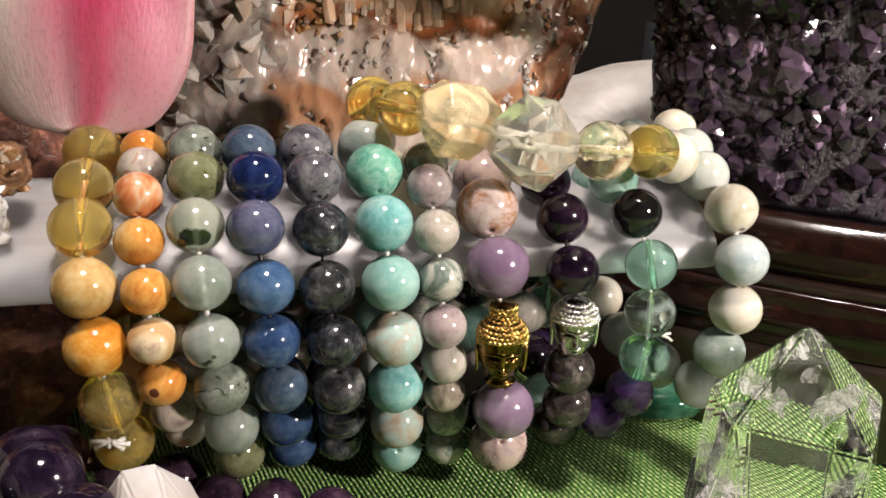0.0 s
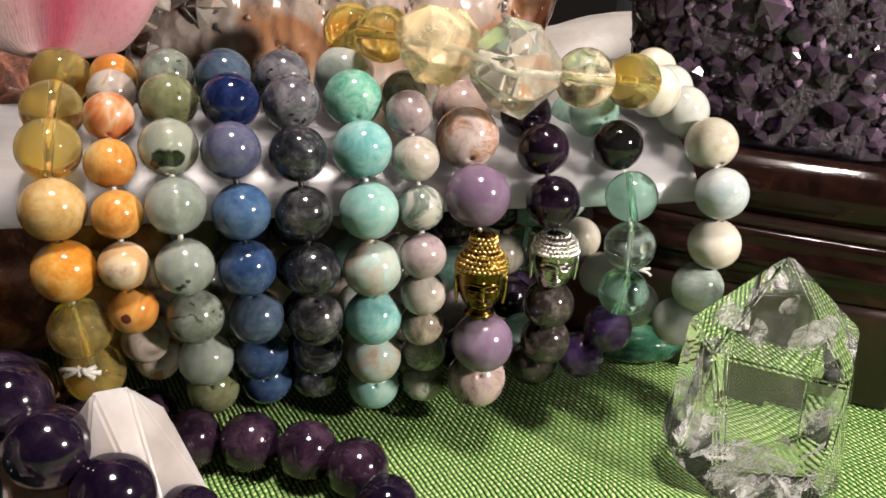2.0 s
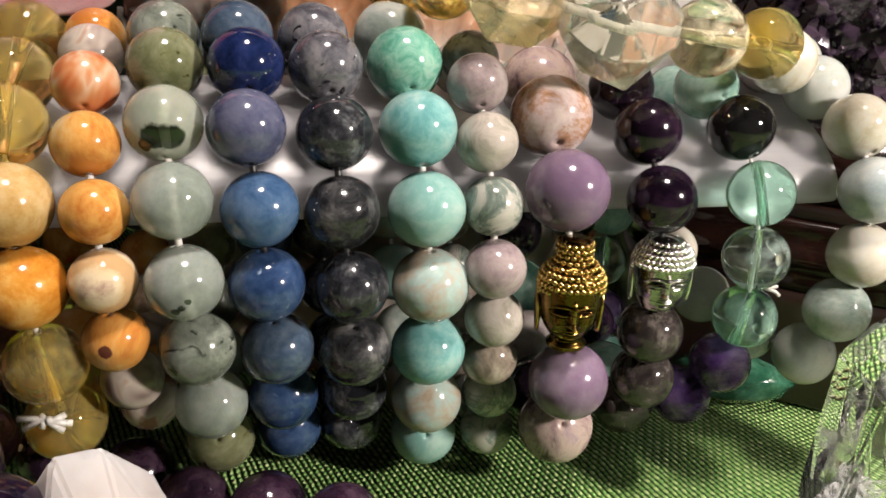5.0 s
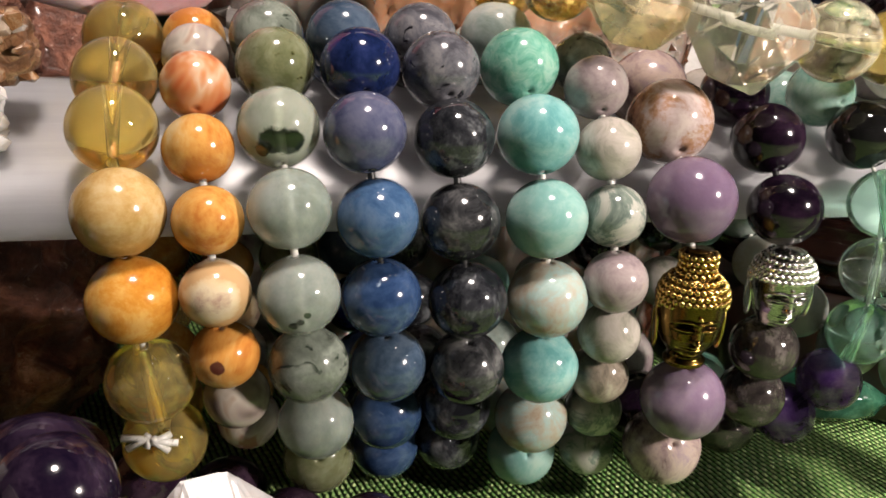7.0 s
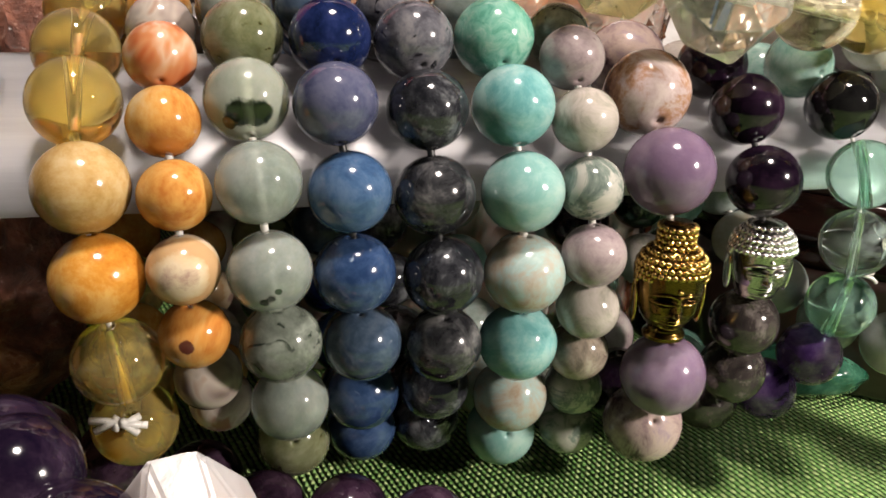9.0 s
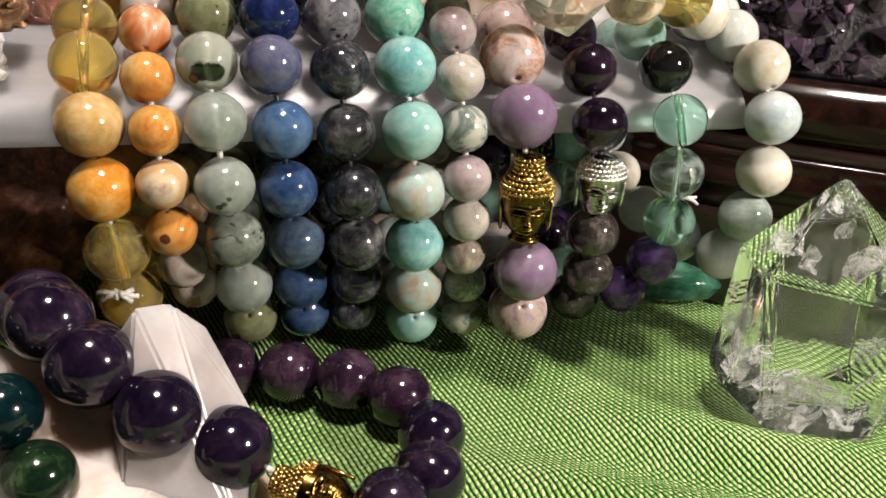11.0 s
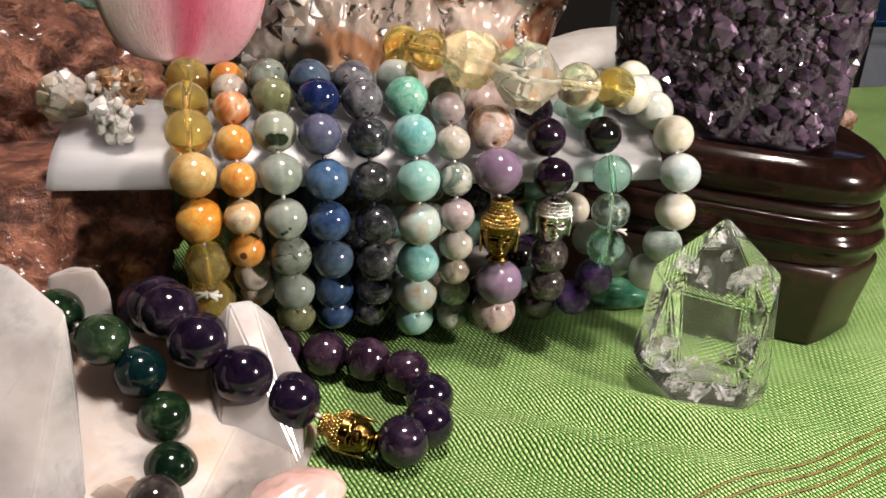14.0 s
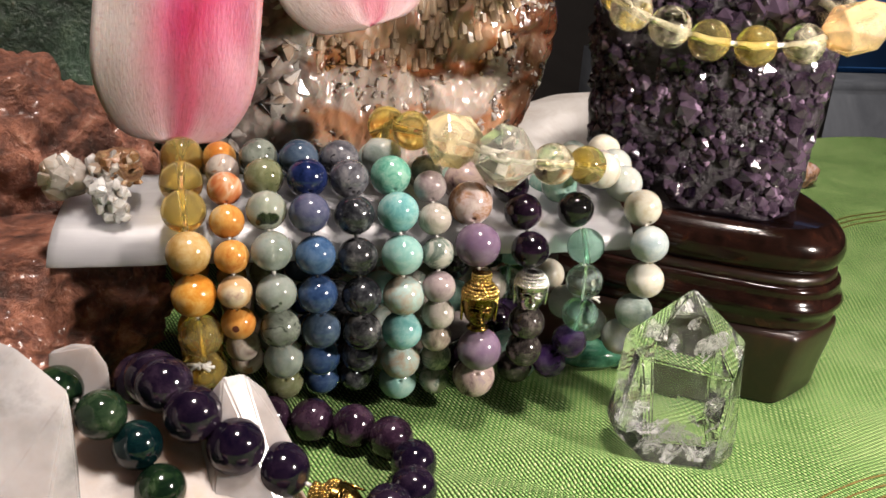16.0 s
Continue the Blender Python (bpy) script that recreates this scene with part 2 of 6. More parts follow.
M["blue_slate"] = stone("slate_blue_stone", [(0.3, (0.02348, 0.04025, 0.06708)), (0.5, (0.04025, 0.06373, 0.1006)), (0.7, (0.06708, 0.09391, 0.1342))], 200, rough=0.1)
M["blue_navy"] = stone("navy_stone", [(0.3, (0.004, 0.008, 0.030)), (0.5, (0.008, 0.015, 0.060)), (0.7, (0.018, 0.028, 0.10))], 180, rough=0.08)
M["blue_lavender"] = stone("lavender_blue_stone", [(0.3, (0.04226, 0.04696, 0.09391)), (0.5, (0.06809, 0.07513, 0.1315)), (0.7, (0.09864, 0.1033, 0.1596))], 170, rough=0.1, flecks=((0.01409, 0.02817, 0.1033), 210, 0.66, 0.72))
M["blue"] = stone("blue_aventurine", [(0.3, (0.02952, 0.06708, 0.1449)), (0.5, (0.0483, 0.09658, 0.1878)), (0.7, (0.0805, 0.1342, 0.2254))], 190, rough=0.1, sss=0.1)
M["blue_deep"] = stone("deep_blue_stone", [(0.3, (0.01342, 0.03019, 0.0805)), (0.5, (0.02482, 0.05031, 0.1174)), (0.7, (0.04696, 0.0805, 0.161))], 190, rough=0.1, flecks=((0.1677, 0.2214, 0.3019), 190, 0.70, 0.78))
M["larvikite"] = stone("larvikite", [(0.32, (0.00918, 0.00969, 0.01122)), (0.5, (0.02805, 0.02907, 0.03162)), (0.62, (0.0663, 0.0663, 0.06885)), (0.75, (0.1224, 0.1224, 0.1198))], 190, 0.35, rough=0.12)
M["larvikite_pale"] = stone("spotted_larvikite", [(0.32, (0.05, 0.05, 0.06)), (0.5, (0.1, 0.1, 0.115)), (0.7, (0.17, 0.165, 0.175))], 220, 0.35, rough=0.12, flecks=((0.01, 0.01, 0.0125), 330, 0.62, 0.68))
M["larvikite_dark"] = stone("dark_larvikite", [(0.35, (0.0075, 0.00825, 0.0105)), (0.55, (0.02625, 0.02775, 0.03225)), (0.75, (0.12, 0.1275, 0.135))], 170, 0.35, rough=0.08)
M["amazonite_green"] = stone("green_amazonite", [(0.3, (0.081, 0.261, 0.189)), (0.5, (0.144, 0.351, 0.27)), (0.7, (0.252, 0.432, 0.351))], 330, 1.0, rough=0.12, sss=0.1)
M["amazonite"] = stone("blue_amazonite", [(0.3, (0.108, 0.288, 0.288)), (0.5, (0.18, 0.378, 0.369)), (0.7, (0.288, 0.459, 0.432))], 180, 0.35, rough=0.12, sss=0.1)
M["amazonite_pale"] = stone("pale_amazonite", [(0.3, (0.169, 0.3381, 0.3121)), (0.5, (0.2341, 0.3966, 0.3641)), (0.7, (0.3121, 0.4422, 0.4032))], 160, 0.35, rough=0.12, sss=0.1)
M["amazonite_sand"] = stone("sandy_amazonite", [(0.3, (0.3105, 0.243, 0.1755)), (0.45, (0.351, 0.3375, 0.2835)), (0.6, (0.3105, 0.4185, 0.3915)), (0.75, (0.4185, 0.486, 0.459))], 130, 0.35, rough=0.12, sss=0.1)
M["jasper_pink"] = stone("pinkish_jasper", [(0.3, (0.1964, 0.1528, 0.1637)), (0.5, (0.2946, 0.2401, 0.2401)), (0.7, (0.3492, 0.3164, 0.3001))], 150, 0.35, flecks=((0.1091, 0.06547, 0.0873), 190, 0.68, 0.76))
M["jasper_green"] = stone("green_jasper", [(0.3, (0.077, 0.105, 0.091)), (0.48, (0.168, 0.203, 0.175)), (0.56, (0.364, 0.364, 0.322)), (0.7, (0.406, 0.392, 0.35))], 110, 1.2)
M["jasper_cream"] = stone("cream_jasper", [(0.3, (0.2356, 0.2356, 0.186)), (0.5, (0.3596, 0.3286, 0.2852)), (0.7, (0.4216, 0.3844, 0.3472))], 150, 1.5)
M["jasper_brown"] = stone("brownish_jasper", [(0.3, (0.135, 0.1125, 0.09)), (0.5, (0.27, 0.225, 0.18)), (0.7, (0.375, 0.3375, 0.27))], 170, 0.35, flecks=((0.075, 0.045, 0.0375), 220, 0.66, 0.72))
M["lilac"] = stone("lilac_amethyst", [(0.3, (0.13, 0.085, 0.14)), (0.5, (0.165, 0.115, 0.175)), (0.7, (0.21, 0.16, 0.215))], 70, 0.35, sss=0.2, rough=0.12)
M["brown_agate"] = stone("brown_purple_agate", [(0.28, (0.11, 0.06, 0.05)), (0.45, (0.36, 0.20, 0.12)), (0.56, (0.46, 0.36, 0.35)), (0.72, (0.58, 0.48, 0.45))], 110, 0.35, rough=0.12)
M["pink_agate"] = stone("pink_mottled_agate", [(0.28, (0.075, 0.0375, 0.0525)), (0.42, (0.3, 0.2175, 0.2175)), (0.58, (0.45, 0.3525, 0.315)), (0.72, (0.33, 0.2475, 0.285))], 120, 0.35, rough=0.12)
M["near_black"] = stone("blackish_amethyst", [(0.35, (0.0036, 0.0018, 0.0048)), (0.6, (0.0132, 0.006, 0.0144)), (0.8, (0.03, 0.015, 0.03))], 140, rough=0.1, coat=0.15)
M["smoky"] = stone("smoky_quartz", [(0.35, (0.021, 0.0175, 0.0175)), (0.6, (0.063, 0.0525, 0.049)), (0.78, (0.238, 0.21, 0.196))], 150, rough=0.08, trans=0.25, coat=0.15)
M["black"] = stone("black_onyx", [(0.4, (0.003, 0.003, 0.003)), (0.7, (0.008, 0.008, 0.008))], 140, rough=0.05, coat=0.15)
M["fluorite"] = glassy("green_fluorite", (0.62, 0.90, 0.78), cloud=(0.30, 0.62, 0.48), cscale=130, amount=0.35)
M["fluorite_clear"] = glassy("pale_fluorite", (0.82, 0.95, 0.90), cloud=(0.55, 0.76, 0.68), cscale=150, amount=0.25)
M["fluorite_milky"] = stone("milky_fluorite", [(0.3, (0.14, 0.34, 0.28)), (0.5, (0.30, 0.52, 0.44)), (0.7, (0.52, 0.70, 0.62))], 110, trans=0.45, rough=0.1)
M["violet_fluorite"] = stone("violet_fluorite", [(0.3, (0.035, 0.015, 0.09)), (0.5, (0.09, 0.04, 0.18)), (0.75, (0.22, 0.14, 0.30))], 120, trans=0.3, rough=0.07)
M["moon_cream"] = stone("cream_moonstone", [(0.3, (0.4216, 0.3808, 0.2856)), (0.5, (0.5168, 0.4896, 0.408)), (0.7, (0.5576, 0.544, 0.4896))], 110, sss=0.3, rough=0.1)
M["moon_ice"] = stone("icy_moonstone", [(0.3, (0.2688, 0.3328, 0.3456)), (0.5, (0.3712, 0.4224, 0.4288)), (0.7, (0.4736, 0.4992, 0.4864))], 110, sss=0.3, rough=0.1)
M["moon_white"] = stone("white_moonstone", [(0.3, (0.3944, 0.4352, 0.3944)), (0.5, (0.476, 0.51, 0.476)), (0.7, (0.544, 0.5576, 0.5304))], 110, sss=0.35, trans=0.2, rough=0.1)
M["moon_grey"] = stone("grey_green_moonstone", [(0.3, (0.192, 0.248, 0.216)), (0.5, (0.32, 0.376, 0.344)), (0.7, (0.464, 0.488, 0.448))], 110, sss=0.25, rough=0.1)
M["amethyst"] = stone("dark_amethyst", [(0.3, (0.004, 0.0024, 0.0096)), (0.5, (0.0104, 0.0056, 0.0152)), (0.68, (0.0256, 0.0152, 0.0304)), (0.8, (0.068, 0.044, 0.0736))], 110, 0.35, rough=0.09, trans=0.15, coat=0.15)
M["amethyst_plum"] = stone("plum_amethyst", [(0.3, (0.008, 0.004, 0.0088)), (0.5, (0.0208, 0.0096, 0.02)), (0.7, (0.048, 0.0272, 0.044))], 130, 0.35, rough=0.09, coat=0.15)
M["moss"] = stone("moss_agate", [(0.3, (0.0021, 0.0084, 0.0049)), (0.5, (0.0056, 0.0154, 0.007)), (0.66, (0.0154, 0.035, 0.0133)), (0.8, (0.0595, 0.0875, 0.0476))], 120, 0.35, rough=0.09, trans=0.15, coat=0.15)
M["moss_teal"] = stone("teal_moss_agate", [(0.3, (0.0007, 0.0049, 0.0063)), (0.55, (0.0021, 0.0112, 0.0126)), (0.75, (0.014, 0.035, 0.028))], 110, rough=0.09, coat=0.15)
M["moss_pale"] = stone("mottled_moss_agate", [(0.3, (0.0056, 0.0154, 0.007)), (0.5, (0.0154, 0.0315, 0.0154)), (0.68, (0.0315, 0.0525, 0.0266)), (0.8, (0.098, 0.1155, 0.084))], 160, 0.35, rough=0.09, coat=0.15)
M["aventurine"] = stone("green_aventurine", [(0.3, (0.010, 0.055, 0.03)), (0.5, (0.025, 0.09, 0.055)), (0.75, (0.07, 0.17, 0.11))], 130, sss=0.2, rough=0.12)
M["cord"] = stone("clear_elastic", [(0.4, (0.80, 0.78, 0.72)), (0.6, (0.88, 0.86, 0.82))], 400, trans=0.3, rough=0.25, coat=0)
M["black_cord"] = stone("black_elastic", [(0.4, (0.01, 0.01, 0.01)), (0.6, (0.02, 0.02, 0.02))], 400, rough=0.4, coat=0)


def metal(name, stops):
    m, nt, bs, ln = nodes_of(name)
    tc = nt.nodes.new("ShaderNodeTexCoord")
    n = tex(nt, "ShaderNodeTexNoise", tc.outputs["Object"], 900, Detail=4.0)
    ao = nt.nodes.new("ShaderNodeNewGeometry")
    # colour follows pointiness: recesses darker, raised parts brighter
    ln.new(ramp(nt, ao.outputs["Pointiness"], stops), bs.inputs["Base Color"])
    bs.inputs["Metallic"].default_value = 1.0
    rr = nt.nodes.new("ShaderNodeMapRange")
    rr.inputs["To Min"].default_value, rr.inputs["To Max"].default_value = 0.12, 0.28
    ln.new(n.outputs["Fac"], rr.inputs["Value"])
    ln.new(rr.outputs["Result"], bs.inputs["Roughness"])
    bump(nt, bs, n.outputs["Fac"], 0.15, 0.0002)
    return m


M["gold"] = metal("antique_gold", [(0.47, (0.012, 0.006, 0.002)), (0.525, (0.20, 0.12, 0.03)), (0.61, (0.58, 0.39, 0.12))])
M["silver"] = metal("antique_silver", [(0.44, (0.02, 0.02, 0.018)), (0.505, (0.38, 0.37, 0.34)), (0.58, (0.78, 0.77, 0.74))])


def layered(name, stops, scale, rough, relief, fine=60, distort=1.0, coat=0.0, sheen=0.0, trans=0.0, sss=0.0, spots=None, relief2=0.3):
    """Rough natural stone: two noises for colour, two for relief."""
    m, nt, bs, ln = nodes_of(name)
    vec, _ = coords(nt, 1, 0.0)
    a = tex(nt, "ShaderNodeTexNoise", vec, scale, Detail=7.0, Roughness=0.65, Distortion=distort)
    col = ramp(nt, a.outputs["Fac"], stops)
    b = tex(nt, "ShaderNodeTexNoise", vec, scale * fine / 10, Detail=6.0, Roughness=0.7)
    if spots:
        fr = ramp(nt, b.outputs["Fac"], [(spots[1], (0, 0, 0)), (spots[2], (1, 1, 1))])
        mix = nt.nodes.new("ShaderNodeMix")
        mix.data_type = "RGBA"
        ln.new(fr, mix.inputs["Factor"])
        ln.new(col, mix.inputs["A"])
        mix.inputs["B"].default_value = (*spots[0], 1)
        col = mix.outputs["Result"]
    ln.new(col, bs.inputs["Base Color"])
    bs.inputs["Roughness"].default_value = rough
    bs.inputs["Coat Weight"].default_value = coat
    bs.inputs["Coat Roughness"].default_value = 0.12
    bs.inputs["Transmission Weight"].default_value = trans
    if sss:
        bs.inputs["Subsurface Weight"].default_value = sss
        bs.inputs["Subsurface Scale"].default_value = 0.004
    add = nt.nodes.new("ShaderNodeMath")
    add.operation = "MULTIPLY_ADD"
    ln.new(b.outputs["Fac"], add.inputs[0])
    add.inputs[1].default_value = relief2
    ln.new(a.outputs["Fac"], add.inputs[2])
    bump(nt, bs, add.outputs[0], relief, 0.004)
    return m


M["red_rock"] = layered("red_brown_rock", [(0.30, (0.0275, 0.0125, 0.00875)), (0.45, (0.125, 0.045, 0.0275)), (0.58, (0.275, 0.1063, 0.0625)), (0.72, (0.45, 0.25, 0.175))], 150, 0.5, 1.0, 40, 0.3, coat=0.12, spots=((0.46, 0.32, 0.26), 0.60, 0.72))
M["green_rock"] = layered("green_speckled_rock", [(0.30, (0.0066, 0.0165, 0.0099)), (0.5, (0.0165, 0.04675, 0.02475)), (0.65, (0.044, 0.077, 0.04125)), (0.8, (0.11, 0.077, 0.033))], 220, 0.45, 0.6, 40, 0.3, coat=0.1)
M["white_rock"] = layered("white_shell_stone", [(0.30, (0.3024, 0.2664, 0.2304)), (0.5, (0.3888, 0.3744, 0.3528)), (0.7, (0.4464, 0.4392, 0.4248))], 60, 0.45, 0.15, 40, 1.0, spots=((0.324, 0.216, 0.144), 0.72, 0.80))
M["rose"] = layered("rose_quartz", [(0.30, (0.46, 0.28, 0.26)), (0.5, (0.56, 0.38, 0.35)), (0.7, (0.64, 0.50, 0.46))], 60, 0.22, 0.1, 40, 1.0, coat=0.4, trans=0.2, sss=0.3)
M["matrix"] = layered("pale_matrix_rock", [(0.30, (0.16, 0.13, 0.09)), (0.48, (0.42, 0.36, 0.27)), (0.6, (0.66, 0.60, 0.52)), (0.75, (0.80, 0.76, 0.70))], 180, 0.45, 0.8, 50, 1.2, coat=0.2)
M["rust"] = layered("rusty_matrix", [(0.30, (0.064, 0.028, 0.012)), (0.5, (0.208, 0.096, 0.04)), (0.7, (0.384, 0.272, 0.128))], 220, 0.5, 0.8, 50, 1.0)


def milky(name, pale, warm, trans, rough, scale):
    """Frosted quartz: clouded, half clear, with warm stains."""
    m, nt, bs, ln = nodes_of(name)
    vec, _ = coords(nt, 1, 0.3)
    a = tex(nt, "ShaderNodeTexNoise", vec, scale, Detail=6.0, Roughness=0.6, Distortion=0.1)
    ln.new(ramp(nt, a.outputs["Fac"], [(0.34, tuple(0.55 * q for q in pale)), (0.47, pale), (0.62, warm)]), bs.inputs["Base Color"])
    b = tex(nt, "ShaderNodeTexNoise", vec, scale * 1.6, Detail=4.0, Distortion=0.2)
    ln.new(ramp(nt, b.outputs["Fac"], [(0.35, (trans,) * 3), (0.7, (trans * 0.35,) * 3)]), bs.inputs["Transmission Weight"])
    bs.inputs["Roughness"].default_value = rough
    bs.inputs["IOR"].default_value = 1.5
    bs.inputs["Subsurface Weight"].default_value = 0.7
    bs.inputs["Subsurface Scale"].default_value = 0.008
    bs.inputs["Subsurface Radius"].default_value = (1.0, 0.85, 0.75)
    c = tex(nt, "ShaderNodeTexNoise", vec, 110, Detail=6.0, Roughness=0.6)
    bump(nt, bs, c.outputs["Fac"], 0.10, 0.0014)
    return m


M["quartz"] = milky("frosted_quartz", (0.48, 0.43, 0.40), (0.47, 0.35, 0.27), 0.45, 0.28, 55)
M["quartz_point"] = milky("frosted_quartz_point", (0.47, 0.455, 0.455), (0.44, 0.40, 0.39), 0.5, 0.22, 45)
M["white_crystal"] = milky("white_quartz_crystal", (0.60, 0.57, 0.54), (0.54, 0.46, 0.40), 0.3, 0.2, 120)
M["rust_crystal"] = layered("rusty_crystal", [(0.30, (0.05, 0.022, 0.010)), (0.5, (0.20, 0.09, 0.035)), (0.62, (0.36, 0.27, 0.18)), (0.75, (0.46, 0.40, 0.31))], 260, 0.2, 0.3, 50, 1.0, coat=0.4)
M["calcite_crystal"] = milky("clear_calcite", (0.50, 0.45, 0.40), (0.44, 0.32, 0.24), 0.4, 0.1, 90)


def selenite():
    m, nt, bs, ln = nodes_of("satin_selenite")
    tc = nt.nodes.new("ShaderNodeTexCoord")
    mp = nt.nodes.new("ShaderNodeMapping")
    mp.inputs["Scale"].default_value = (0.06, 1, 1)
    ln.new(tc.outputs["Object"], mp.inputs["Vector"])
    a = tex(nt, "ShaderNodeTexNoise", mp.outputs["Vector"], 380, Detail=6.0, Roughness=0.65)
    b = tex(nt, "ShaderNodeTexNoise", tc.outputs["Object"], 30, Detail=3.0)
    mul = nt.nodes.new("ShaderNodeMath")
    mul.operation = "MULTIPLY_ADD"
    ln.new(b.outputs["Fac"], mul.inputs[0])
    mul.inputs[1].default_value = 0.6
    ln.new(a.outputs["Fac"], mul.inputs[2])
    ln.new(ramp(nt, mul.outputs[0], [(0.5, (0.44, 0.44, 0.47)), (0.8, (0.53, 0.53, 0.56)), (1.0, (0.63, 0.63, 0.65))]), bs.inputs["Base Color"])
    bs.inputs["Roughness"].default_value = 0.34
    bs.inputs["Subsurface Weight"].default_value = 0.85
    bs.inputs["Subsurface Scale"].default_value = 0.012
    bs.inputs["Subsurface Radius"].default_value = (1.0, 1.0, 1.0)
    bs.inputs["Transmission Weight"].default_value = 0.5
    bump(nt, bs, a.outputs["Fac"], 0.12, 0.0005)
    return m


M["selenite"] = selenite()


def lacquer():
    m, nt, bs, ln = nodes_of("dark_lacquered_wood")
    tc = nt.nodes.new("ShaderNodeTexCoord")
    mp = nt.nodes.new("ShaderNodeMapping")
    mp.inputs["Scale"].default_value = (1, 0.12, 1)
    mp.inputs["Rotation"].default_value = (0, 0, 0.8)
    ln.new(tc.outputs["Object"], mp.inputs["Vector"])
    a = tex(nt, "ShaderNodeTexNoise", mp.outputs["Vector"], 260, Detail=6.0, Roughness=0.6, Distortion=0.6)
    ln.new(ramp(nt, a.outputs["Fac"], [(0.35, (0.004, 0.002, 0.0015)), (0.6, (0.010, 0.004, 0.003)), (0.8, (0.026, 0.008, 0.004))]), bs.inputs["Base Color"])
    bs.inputs["Roughness"].default_value = 0.16
    bs.inputs["Specular IOR Level"].default_value = 0.15
    bs.inputs["Coat Weight"].default_value = 0.22
    bs.inputs["Coat Roughness"].default_value = 0.02
    bump(nt, bs, a.outputs["Fac"], 0.05, 0.0006)
    return m


M["lacquer"] = lacquer()


def amethyst_druse(name, lo, hi):
    m, nt, bs, ln = nodes_of(name)
    vec, rnd = coords(nt, 1, 0.0)
    geo = nt.nodes.new("ShaderNodeNewGeometry")
    a = tex(nt, "ShaderNodeTexNoise", vec, 130, Detail=5.0, Distortion=1.0)
    mx = nt.nodes.new("ShaderNodeMath")
    mx.operation = "MULTIPLY_ADD"
    ln.new(geo.outputs["Random Per Island"], mx.inputs[0])
    mx.inputs[1].default_value = 0.45
    ln.new(a.outputs["Fac"], mx.inputs[2])
    ln.new(ramp(nt, mx.outputs[0], [(0.4, lo), (0.75, tuple(0.5 * (p + q) for p, q in zip(lo, hi))), (0.98, hi), (1.08, tuple(2.6 * q for q in hi))]), bs.inputs["Base Color"])
    bs.inputs["Roughness"].default_value = 0.08
    bs.inputs["Transmission Weight"].default_value = 0.2
    bs.inputs["IOR"].default_value = 1.45
    b = tex(nt, "ShaderNodeTexNoise", vec, 700, Detail=4.0)
    bump(nt, bs, b.outputs["Fac"], 0.12, 0.0006)
    return m


M["druse"] = amethyst_druse("amethyst_points", (0.003, 0.0016, 0.0045), (0.085, 0.058, 0.088))
M["druse_matrix"] = layered("geode_matrix", [(0.3, (0.004, 0.002, 0.005)), (0.5, (0.012, 0.007, 0.014)), (0.7, (0.03, 0.02, 0.032))], 150, 0.4, 0.7, 40)


